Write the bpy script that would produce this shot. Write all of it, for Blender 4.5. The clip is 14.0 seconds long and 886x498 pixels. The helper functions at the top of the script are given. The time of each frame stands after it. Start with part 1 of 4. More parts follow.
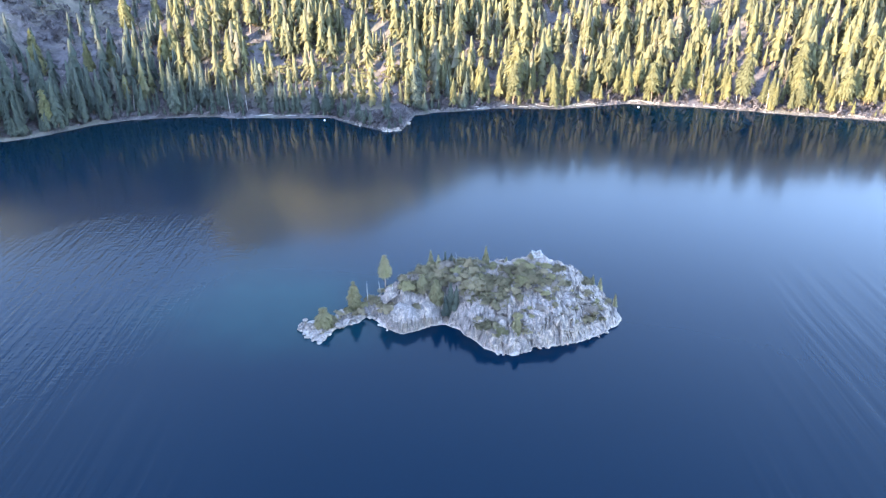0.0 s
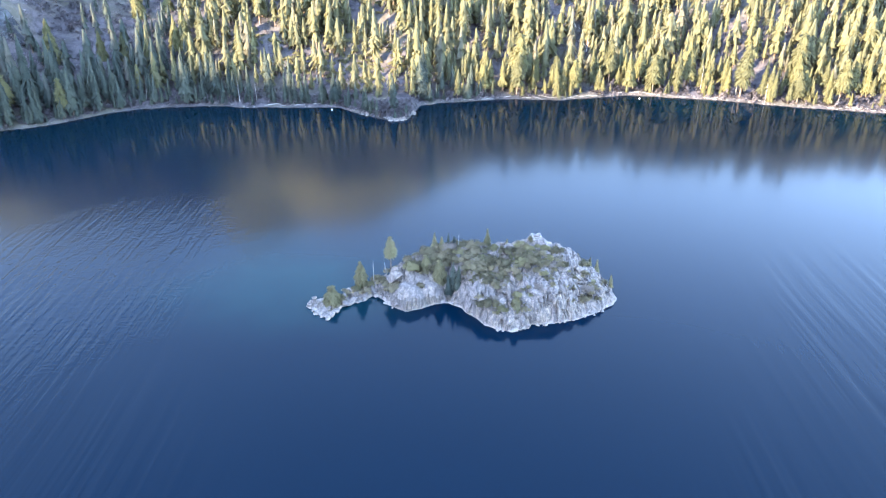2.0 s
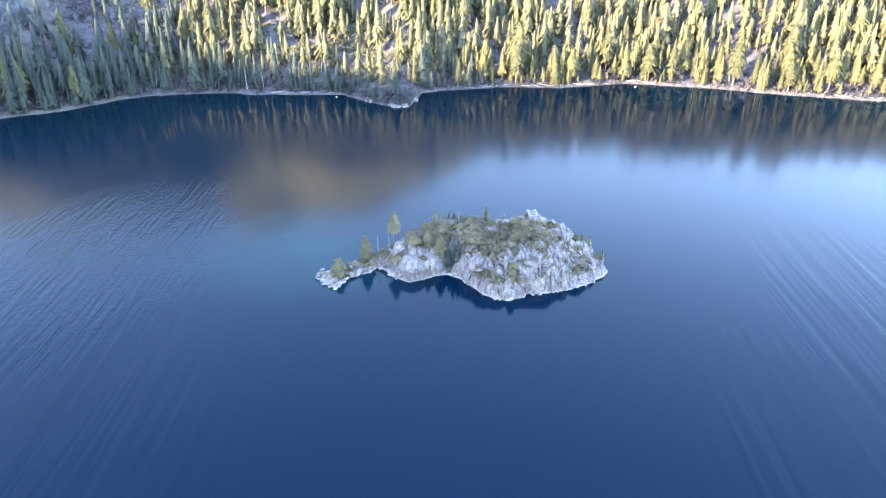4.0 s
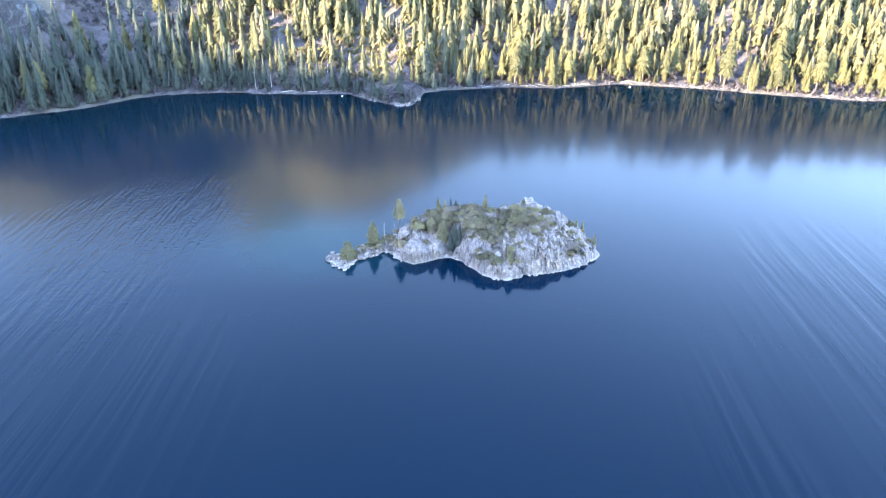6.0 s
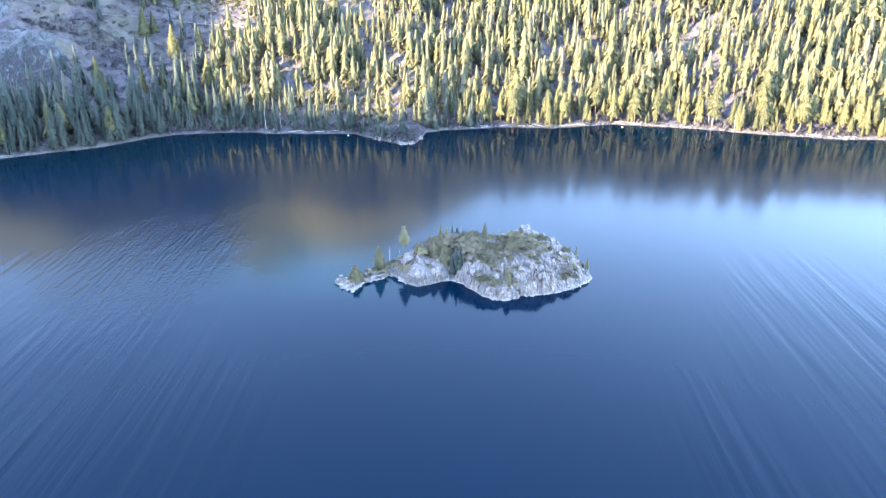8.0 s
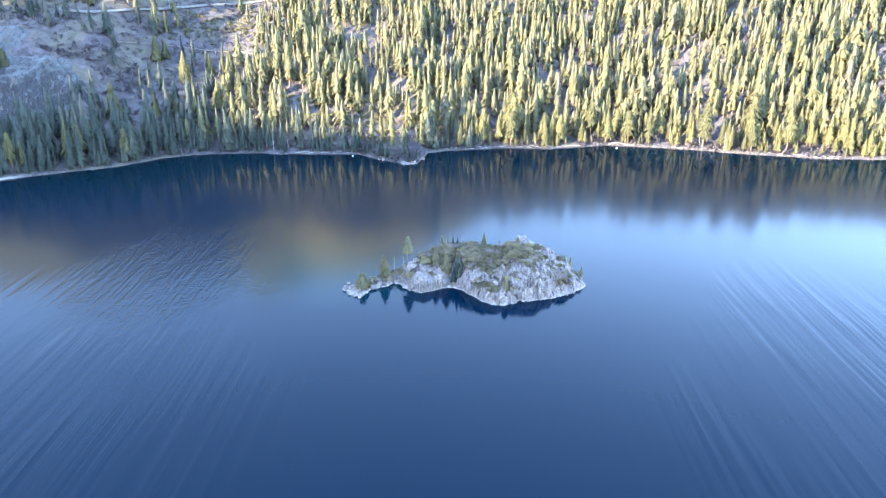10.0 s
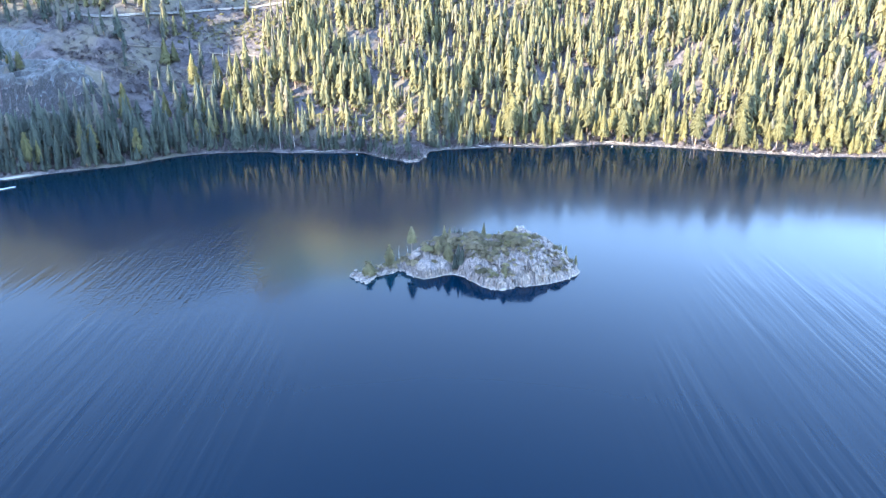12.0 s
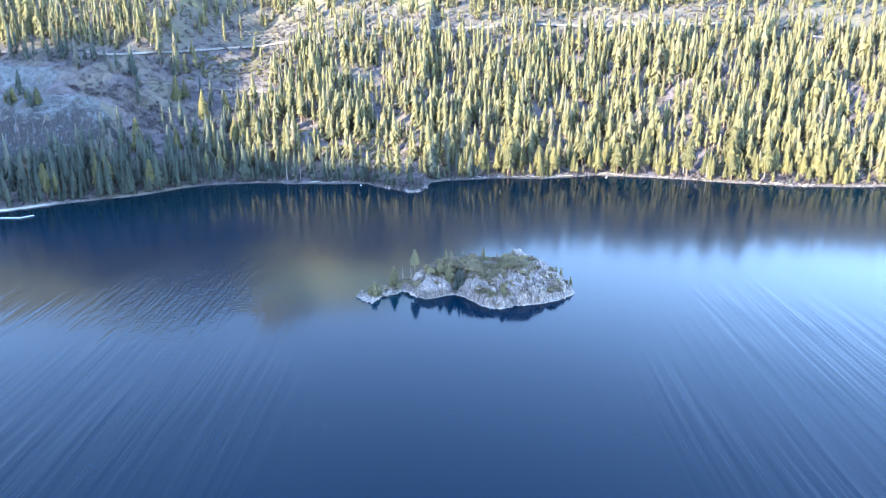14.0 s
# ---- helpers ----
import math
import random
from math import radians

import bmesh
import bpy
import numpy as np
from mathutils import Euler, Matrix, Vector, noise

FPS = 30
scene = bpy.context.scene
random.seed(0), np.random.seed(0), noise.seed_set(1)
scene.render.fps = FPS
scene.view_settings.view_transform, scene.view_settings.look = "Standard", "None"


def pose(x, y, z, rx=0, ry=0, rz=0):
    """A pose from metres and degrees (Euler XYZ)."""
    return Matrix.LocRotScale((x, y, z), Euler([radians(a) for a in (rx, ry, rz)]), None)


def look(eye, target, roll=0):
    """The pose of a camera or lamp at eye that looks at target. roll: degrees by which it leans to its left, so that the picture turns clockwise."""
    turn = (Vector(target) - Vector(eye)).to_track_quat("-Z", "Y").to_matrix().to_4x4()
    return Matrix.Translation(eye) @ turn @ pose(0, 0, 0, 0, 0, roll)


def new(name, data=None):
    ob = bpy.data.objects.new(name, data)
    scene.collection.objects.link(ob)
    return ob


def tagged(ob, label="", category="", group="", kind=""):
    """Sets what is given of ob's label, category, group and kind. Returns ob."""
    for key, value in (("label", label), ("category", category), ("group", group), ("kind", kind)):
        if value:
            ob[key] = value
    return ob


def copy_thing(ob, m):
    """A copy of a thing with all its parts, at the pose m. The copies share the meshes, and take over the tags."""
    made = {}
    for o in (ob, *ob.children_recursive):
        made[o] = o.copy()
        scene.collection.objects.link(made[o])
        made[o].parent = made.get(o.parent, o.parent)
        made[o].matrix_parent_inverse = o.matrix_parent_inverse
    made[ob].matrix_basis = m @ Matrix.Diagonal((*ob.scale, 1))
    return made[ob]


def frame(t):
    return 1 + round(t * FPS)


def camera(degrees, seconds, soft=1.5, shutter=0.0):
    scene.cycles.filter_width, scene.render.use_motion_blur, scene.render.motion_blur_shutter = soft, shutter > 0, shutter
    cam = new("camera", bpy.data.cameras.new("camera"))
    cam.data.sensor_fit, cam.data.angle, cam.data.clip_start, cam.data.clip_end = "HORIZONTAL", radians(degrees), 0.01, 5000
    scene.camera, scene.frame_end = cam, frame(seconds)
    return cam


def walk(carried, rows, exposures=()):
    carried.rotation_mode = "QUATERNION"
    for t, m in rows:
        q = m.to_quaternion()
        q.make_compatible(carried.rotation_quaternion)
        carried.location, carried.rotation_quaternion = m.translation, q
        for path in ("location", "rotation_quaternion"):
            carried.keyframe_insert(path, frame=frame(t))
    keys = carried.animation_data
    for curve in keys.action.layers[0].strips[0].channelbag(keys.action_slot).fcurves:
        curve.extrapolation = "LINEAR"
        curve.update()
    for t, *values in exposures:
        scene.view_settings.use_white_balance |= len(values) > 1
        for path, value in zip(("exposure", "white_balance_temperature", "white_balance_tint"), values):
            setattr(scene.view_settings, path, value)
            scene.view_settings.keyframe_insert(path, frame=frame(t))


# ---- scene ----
# camera: backwards flight over the lake; t, x, y, z, yaw, pitch, roll
cam = camera(63.05, 14.0, soft=1.2)
ROWS = [
    (0.0, 0.00, 0.00, 172.00, -0.000, -26.615, 0.096),
    (0.5, 0.09, -3.02, 172.47, 0.151, -26.687, 0.028),
    (1.0, 0.33, -6.47, 172.89, 0.312, -26.820, 0.025),
    (1.5, 0.70, -10.67, 173.24, 0.446, -26.968, -0.018),
    (2.0, 0.87, -15.42, 173.63, 0.507, -27.118, -0.038),
    (2.5, 1.10, -20.50, 173.94, 0.555, -27.268, -0.048),
    (3.0, 1.36, -25.71, 174.25, 0.596, -27.393, -0.059),
    (5.5, 0.98, -57.17, 175.38, 0.690, -27.811, -0.122),
    (6.0, 0.60, -63.64, 175.69, 0.700, -27.148, -0.149),
    (6.5, 0.31, -70.35, 175.93, 0.699, -26.270, -0.140),
    (7.0, 0.21, -77.04, 176.12, 0.719, -25.398, -0.140),
    (7.5, 0.10, -83.61, 176.21, 0.707, -24.525, -0.126),
    (8.0, 0.02, -90.44, 176.21, 0.710, -23.595, -0.095),
    (8.5, -0.08, -97.15, 176.12, 0.714, -22.709, -0.102),
    (11.0, -0.78, -129.93, 176.27, 0.696, -21.389, 0.022),
    (11.5, -1.02, -136.49, 176.24, 0.693, -21.393, 0.041),
    (12.0, -1.33, -143.02, 176.28, 0.676, -21.128, 0.076),
    (12.5, -1.60, -149.55, 176.35, 0.660, -20.663, 0.071),
    (13.0, -1.77, -156.36, 176.31, 0.648, -19.649, 0.098),
    (13.5, -2.01, -163.12, 176.34, 0.634, -18.306, 0.108),
    (14.0, -2.40, -169.55, 176.43, 0.616, -18.272, 0.121),
]
walk(cam, [(t, pose(x, y, z, 90 + pitch, roll, yaw)) for t, x, y, z, yaw, pitch, roll in ROWS],
     exposures=[(0, 4.24, 6640, 16), (3, 4.44, 6640, 16), (5.5, 4.51, 6620, 16), (7, 4.53, 6560, 15.5), (8.5, 4.48, 6430, 14.5), (11, 4.33, 6240, 13.5), (14, 4.22, 6060, 12.5)])
# ---- light: low warm sun from behind and the left, kept off the lake by the mountain behind; clear sky ----
world = bpy.data.worlds.new("sky")
scene.world = world
world.use_nodes = True
wn = world.node_tree.nodes
wn.clear()
sky = wn.new("ShaderNodeTexSky")
sky.sky_type, sky.sun_disc = "NISHITA", False
sky.sun_elevation, sky.sun_rotation = radians(14), radians(228.7)
sky.altitude, sky.air_density, sky.dust_density, sky.ozone_density = 1900, 1.0, 1.0, 1.35
back_node, out_node = wn.new("ShaderNodeBackground"), wn.new("ShaderNodeOutputWorld")
back_node.inputs["Strength"].default_value = 0.15
world.node_tree.links.new(sky.outputs[0], back_node.inputs[0])
world.node_tree.links.new(back_node.outputs[0], out_node.inputs[0])

sun = new("sun", bpy.data.lights.new("sun", "SUN"))
sun.data.energy, sun.data.angle, sun.data.color = 2.0, radians(0.5), (1.0, 0.85, 0.60)
sun.matrix_world = look((-750, -660, 250), (0, 0, 0))


# ---- shapes of the land, as functions of x and y ----
def hash2(i, j, k=0):
    h = np.sin(i * 127.1 + j * 311.7 + k * 74.7) * 43758.5453
    return h - np.floor(h)


def value_noise(x, y, k=0):
    i, j = np.floor(x), np.floor(y)
    u, v = x - i, y - j
    u, v = u * u * (3 - 2 * u), v * v * (3 - 2 * v)
    a, b = hash2(i, j, k), hash2(i + 1, j, k)
    c, d = hash2(i, j + 1, k), hash2(i + 1, j + 1, k)
    return (a * (1 - u) + b * u) * (1 - v) + (c * (1 - u) + d * u) * v * 1.0


def fbm(x, y, octaves=4, k=0):
    total, amp, norm = 0, 1.0, 0
    for o in range(octaves):
        total = total + amp * (value_noise(x, y, k + o) - 0.5)
        norm += amp
        x, y, amp = x * 2.03 + 17.3, y * 2.03 - 9.1, amp * 0.5
    return total / norm * 2


def blocks(x, y, k=0):
    """Fractured rock: every cell of a jittered grid has its own height and tilt. Returns height and closeness to a joint."""
    i0, j0 = np.floor(x), np.floor(y)
    best = np.full(np.shape(x), 9.0)
    second = best.copy()
    height = np.zeros(np.shape(x))
    for di in (-1, 0, 1):
        for dj in (-1, 0, 1):
            i, j = i0 + di, j0 + dj
            px, py = i + hash2(i, j, k), j + hash2(i, j, k + 1)
            d = (x - px) ** 2 + (y - py) ** 2
            h = hash2(i, j, k + 2) - 0.5 + (x - px) * (hash2(i, j, k + 3) - 0.5) * 1.4 + (y - py) * (hash2(i, j, k + 4) - 0.5) * 1.4
            near = d < best
            second = np.where(near, best, np.minimum(second, d))
            height = np.where(near, h, height)
            best = np.where(near, d, best)
    return height, np.sqrt(second) - np.sqrt(best)


def smooth(e0, e1, v):
    t = np.clip((v - e0) / (e1 - e0), 0, 1)
    return t * t * (3 - 2 * t)


def curve(points):
    xs, ys = zip(*points)
    return lambda v: np.interp(v, xs, ys)


# far shore: y of the waterline along x
SHORE = curve([(-1600, 60), (-900, 250), (-600, 390), (-421, 473), (-385, 500), (-314, 536), (-281, 570), (-255, 583), (-209, 592), (-168, 587),
               (-123, 588), (-93, 589), (-78, 573), (-60, 559), (-44, 549), (-33, 552), (-29, 566), (-26, 592), (-7, 603), (30, 611), (62, 617), (99, 613), (128, 622), (164, 630), (195, 624),
               (248, 612), (280, 598), (313, 590), (356, 578), (412, 572), (450, 577), (600, 560), (900, 500), (1600, 380)])
RIDGE = curve([(-1500, 560), (-800, 525), (-500, 500), (-330, 455), (-250, 435), (-130, 405), (-60, 365), (20, 312), (120, 258), (250, 219), (600, 211), (1500, 205)])
# mountain behind the eye, that keeps the low sun off the lake: shade height along the line across the sun's way
SUN_X, SUN_Y, SUN_RISE = 0.75, 0.66, 0.25
SHADE = curve([(-3000, 130), (-1290, 130), (-1250, 380), (-1100, 400), (-1050, 140), (-1000, 112), (-965, 140), (-930, 230), (-895, 195), (-800, 182), (-768, 150), (-740, 107), (-700, 98), (-620, 91), (-548, 93), (-440, 121),
               (-363, 133), (-250, 144), (0, 158), (600, 170), (3000, 200)])
# granite crag: height along y, over wooded flats by the beach
CRAG = curve([(430, -2), (470, 1), (560, 9), (602, 16), (622, 36), (640, 68), (652, 78), (666, 82), (684, 76), (702, 78), (722, 91), (738, 105), (800, 130), (900, 186), (1100, 310), (1400, 530)])


def land(x, y):
    x, y = np.asarray(x, float), np.asarray(y, float)
    d = y - SHORE(x) + 3 * fbm(x / 11, y / 11, 3, 3)
    bench = 34 + 16 * np.exp(-((x + 80) / 70) ** 2) + 35 * np.exp(-((x + 50) / 32) ** 4) - 14 * smooth(150, 300, x)
    z = 1.0 * (1 - np.exp(-np.maximum(d, 0) / 3)) + 0.11 * np.clip(d, 0, bench)
    up = np.maximum(d - bench, 0)
    slope = 0.475 + 0.03 * np.sin(x / 170 + 1)
    z = z + slope * up * smooth(0, 60, up) ** 0.3
    z = z + 0.3 * np.maximum(y - 980, 0) * smooth(0, -220, x)
    # the mountain steepens above the road
    z = z + 0.6 * np.maximum(y - 1050, 0) * smooth(180, -120, x)
    # gully on the bare side, and its spur
    z = z - 26 * np.exp(-((x + 335 - (y - 700) * 0.12) / 60) ** 2) * smooth(30, 220, d)
    z = z + 95 * np.exp(-((x + 610) / 85) ** 2 - ((y - 930) / 130) ** 2)
    z = z + smooth(20, 120, d) * (9 * fbm(x / 85, y / 85, 3, 11) + 2.2 * fbm(x / 16, y / 16, 3, 21))
    # granite crag
    bl, _ = blocks(x / 13, y / 8, 31)
    left = smooth(-372, -425, x + 14 * fbm(x / 30, y / 30, 3, 35))
    rocky = left * smooth(606, 636, y) * smooth(775, 735, y)
    z = np.where(d > 0, z + (CRAG(y + 10 * fbm(x / 40, y / 40, 2, 37)) - z) * left, z) + rocky * (6 * bl + 2.5 * fbm(x / 9, y / 9, 3, 39))
    top = RIDGE(x) + 9 * fbm(x / 120, y / 120, 4, 41)
    z = np.where(z > top - 60, top - 60 * np.exp(-(z - top + 60) / 60), z)
    z = np.where(d < 0, np.maximum(d * 0.22, -14) - 0.05, z)
    s, u = SUN_X * x + SUN_Y * y, SUN_Y * x - SUN_X * y
    rim = SHADE(u) + 1200 * SUN_RISE + 10 * fbm(u / 60, s / 300, 3, 51)
    back = np.where(s < -1240, rim - (-1240 - s) * 0.15, rim - np.maximum(s + 1200, 0) * 0.5)
    return np.maximum(z, np.maximum(back, -16))


# island: near and far waterline, crest line and crest height along x
NEAR = curve([(-64, 268), (-60, 262), (-56, 257), (-51, 257), (-48, 265), (-38, 270), (-35, 276), (-31, 273.5), (-26, 266), (-18, 261.3), (-8, 266.5),
              (-5, 269), (1, 269), (6.6, 265), (11, 258.5), (16.5, 251.5), (23, 246.5), (28, 245.5), (35, 247.7), (38, 251), (47, 252),
              (53, 254.2), (59, 256.5), (66, 259.5), (75, 266.5), (79, 274)])
FAR = curve([(-64, 269), (-58, 273), (-50, 275), (-38, 283), (-30, 290), (-20, 301), (0, 316), (25, 324), (45, 324), (62, 313), (74, 293), (79, 275)])
CREST = curve([(-64, 0.4), (-60, 2.0), (-50, 3.0), (-38, 3.4), (-32, 4.6), (-26, 7.5), (-20, 11.2), (-14, 14.5), (-6, 16.8), (4, 17.2), (14, 18.2),
               (22, 17.4), (27, 17.6), (32, 18.8), (37, 21.2), (47, 21.6), (52, 18.8), (58, 16.0), (66, 12.0), (72, 7.6), (77, 3.2), (79, 0.8)])


def island_height(x, y):
    x, y = np.asarray(x, float), np.asarray(y, float)
    wx = x + 1.4 * fbm(x / 6, y / 6, 3, 61)
    wy = y + 1.4 * fbm(x / 6, y / 6, 3, 71)
    near, far = NEAR(wx), FAR(wx)
    mid = np.where(wx < -30, near + (far - near) * 0.55, np.minimum(292 + 0 * wx, near + (far - near) * 0.62))
    v = np.where(wy < mid, (wy - near) / (mid - near), (far - wy) / (far - mid))
    inside = np.minimum(wy - near, far - wy)
    inside = np.minimum(inside, np.minimum(wx + 64, 79 - wx))
    p = np.clip(v, 0, 1) ** np.where(wy < mid, 1.05 - 0.66 * smooth(-2, 12, wx) + 0.12 * smooth(50, 75, wx), 0.8)
    b1, j1 = blocks(wx / 3.4, wy / 9.5, 81)
    b2, j2 = blocks(wx / 1.5 + 3, wy / 3.6, 91)
    z = CREST(wx) * p
    dome = np.maximum(1 - ((wx + 17.5) / 9) ** 2 - ((wy - 269) / 9) ** 2, 1 - ((wx + 7.5) / 7) ** 2 - ((wy - 274) / 7) ** 2)
    rough = smooth(0, 5, inside) * (1 - 0.75 * smooth(0, 0.3, dome))
    b3, j3 = blocks(wx / 8.5 + wy / 30, wy / 11 + 5, 86)
    calm = 1 - 0.6 * smooth(14, 20, z)
    z = z + rough * (1.5 * b1 * (0.35 + 0.65 * smooth(2, 12, z)) * calm + 2.2 * b3 * calm + 0.25 * b2 + 1.0 * fbm(x / 9, y / 9, 3, 101))
    z = z - rough * calm * (0.8 * smooth(0.2, 0, j1) + 0.45 * smooth(0.16, 0, j2) + 1.2 * smooth(0.12, 0, j3))
    # two smooth white domes by the water, and a notch between them and the main cliff
    for cx, cy, rx, ry, h in ((-17.5, 270, 8.5, 9.5, 9.0), (-7.5, 274.5, 6.5, 7.5, 8.0)):
        q = 1 - ((wx - cx) / rx) ** 2 - ((wy - cy) / ry) ** 2
        z = np.where(q > 0, np.maximum(z, h * np.maximum(q, 0) ** 0.45 + 0.3 * b1), z)
    # flat top for the stone house
    z = z + (21.6 - z) * smooth(5.5, 3.2, np.hypot(x - 42.7, y - 293.5))
    z = np.where(inside > 0, np.maximum(z, 0.12 * inside), np.maximum(inside * 0.7, -9))
    return z


# ---- materials ----
def material(name, rough=0.8, spec=0.3):
    m = bpy.data.materials.new(name)
    m.use_nodes = True
    nt = m.node_tree
    bsdf = nt.nodes["Principled BSDF"]
    bsdf.inputs["Roughness"].default_value = rough
    bsdf.inputs["Specular IOR Level"].default_value = spec
    return m, nt, bsdf


def node(nt, kind, inputs=(), **attrs):
    n = nt.nodes.new(kind)
    for key, value in attrs.items():
        if key == "blend_type":
            n.blend_type = value
        elif key == "data_type":
            n.data_type = value
        elif key == "operation":
            n.operation = value
        elif key == "feature":
            n.feature = value
        elif key == "interpolation_type":
            n.interpolation_type = value
    for key, value in dict(inputs).items():
        if hasattr(value, "is_output"):
            nt.links.new(value, n.inputs[key])
        else:
            n.inputs[key].default_value = value
    return n


def spot(nt):
    return node(nt, "ShaderNodeNewGeometry").outputs["Position"]


def scaled(nt, vec, sx, sy, sz):
    return node(nt, "ShaderNodeVectorMath", {0: vec, 1: (sx, sy, sz)}, operation="MULTIPLY").outputs[0]


def noise_of(nt, vec, scale, detail=3.0, rough=0.55):
    return node(nt, "ShaderNodeTexNoise", {"Vector": vec, "Scale": scale, "Detail": detail, "Roughness": rough}).outputs["Fac"]


def ramp(nt, fac, lo, hi, a=0.0, b=1.0):
    return node(nt, "ShaderNodeMapRange", {0: fac, 1: lo, 2: hi, 3: a, 4: b}, interpolation_type="SMOOTHSTEP").outputs[0]


def blend(nt, fac, a, b, mode="MIX"):
    n = nt.nodes.new("ShaderNodeMix")
    n.data_type, n.blend_type = "RGBA", mode
    for key, value in ((0, fac), (6, a), (7, b)):
        if hasattr(value, "is_output"):
            nt.links.new(value, n.inputs[key])
        elif key == 0:
            n.inputs[0].default_value = value
        else:
            n.inputs[key].default_value = (*value, 1)
    return n.outputs[2]


def maths(nt, op, a, b=0.0):
    return node(nt, "ShaderNodeMath", {0: a, 1: b}, operation=op).outputs[0]


def bump(nt, bsdf, height, strength, distance):
    b = node(nt, "ShaderNodeBump", {"Height": height, "Strength": strength, "Distance": distance})
    nt.links.new(b.outputs[0], bsdf.inputs["Normal"])


def granite(name, pale, grey, ring=True, glint=(0.62, 0.575, 0.54), dim=1.0, streaked=False):
    m, nt, bsdf = material(name, 0.85, 0.25)
    p = spot(nt)
    big, mid, fine = noise_of(nt, p, 0.10, 3), noise_of(nt, p, 0.42, 5, 0.62), noise_of(nt, p, 1.5, 5, 0.7)
    warped = node(nt, "ShaderNodeVectorMath", {0: p, 1: node(nt, "ShaderNodeVectorMath", {0: node(nt, "ShaderNodeTexNoise", {"Vector": p, "Scale": 0.35, "Detail": 3.0}).outputs["Color"], 1: (4, 4, 4)}, operation="MULTIPLY").outputs[0]}, operation="ADD").outputs[0]
    streak = noise_of(nt, scaled(nt, warped, 1.0, 0.5, 0.14), 0.8, 5, 0.72)
    col = blend(nt, ramp(nt, mid, 0.32, 0.66), grey, pale)
    col = blend(nt, ramp(nt, big, 0.44, 0.58, 0.0, 0.75), col, (0.225 * dim, 0.190 * dim, 0.180 * dim))
    col = blend(nt, ramp(nt, streak, 0.46, 0.56, 0.0, 0.85), col, (0.075 * dim, 0.067 * dim, 0.066 * dim))
    edge = node(nt, "ShaderNodeTexVoronoi", {"Vector": scaled(nt, warped, 1.0, 0.6, 0.26), "Scale": 0.42}, feature="DISTANCE_TO_EDGE").outputs["Distance"]
    crack = ramp(nt, edge, 0.0, 0.12, 0.8, 0.0)
    col = blend(nt, crack, col, (0.06 * dim, 0.055 * dim, 0.056 * dim))
    col = blend(nt, ramp(nt, fine, 0.52, 0.66, 0.0, 0.2 if streaked else 0.3), col, glint)
    col = blend(nt, ramp(nt, fine, 0.50, 0.38, 0.0, 0.8), col, (0.085 * dim, 0.076 * dim, 0.074 * dim))
    col = blend(nt, maths(nt, "MULTIPLY", node(nt, "ShaderNodeObjectInfo").outputs["Random"], 0.45), col, (0.24 * dim, 0.207 * dim, 0.193 * dim))
    if streaked:
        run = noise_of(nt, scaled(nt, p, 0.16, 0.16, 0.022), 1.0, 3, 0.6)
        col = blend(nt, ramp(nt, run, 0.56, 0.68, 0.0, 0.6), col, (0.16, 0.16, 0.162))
        # upward faces painted lighter, as the open sky would light them
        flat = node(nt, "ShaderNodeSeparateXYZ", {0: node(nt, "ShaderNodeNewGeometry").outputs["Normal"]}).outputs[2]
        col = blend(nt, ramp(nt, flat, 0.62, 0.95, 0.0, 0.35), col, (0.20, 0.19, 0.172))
        # rounded top painted paler too, standing in for the skylight it catches
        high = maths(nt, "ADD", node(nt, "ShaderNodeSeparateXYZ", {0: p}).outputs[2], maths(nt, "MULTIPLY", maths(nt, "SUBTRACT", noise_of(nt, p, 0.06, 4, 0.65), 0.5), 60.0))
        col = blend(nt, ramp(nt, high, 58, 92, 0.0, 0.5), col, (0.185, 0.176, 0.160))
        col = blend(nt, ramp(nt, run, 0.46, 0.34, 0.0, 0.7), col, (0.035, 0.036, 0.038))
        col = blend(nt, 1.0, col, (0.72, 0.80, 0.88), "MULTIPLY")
    if ring:
        z = node(nt, "ShaderNodeSeparateXYZ", {0: p}).outputs[2]
        low = maths(nt, "ADD", z, maths(nt, "MULTIPLY", maths(nt, "SUBTRACT", mid, 0.5), 5.0))
        col = blend(nt, ramp(nt, low, 0.2, 1.2, 0.5, 0.0), col, (0.44, 0.39, 0.345))
        col = blend(nt, ramp(nt, z, -0.6, 0.2, 1.0, 0.0), col, (0.10, 0.12, 0.10))
    nt.links.new(col, bsdf.inputs["Base Color"])
    bump(nt, bsdf, maths(nt, "ADD", mid, maths(nt, "SUBTRACT", maths(nt, "MULTIPLY", fine, 0.3), maths(nt, "MULTIPLY", crack, 0.3))), 0.5, 0.3)
    return m


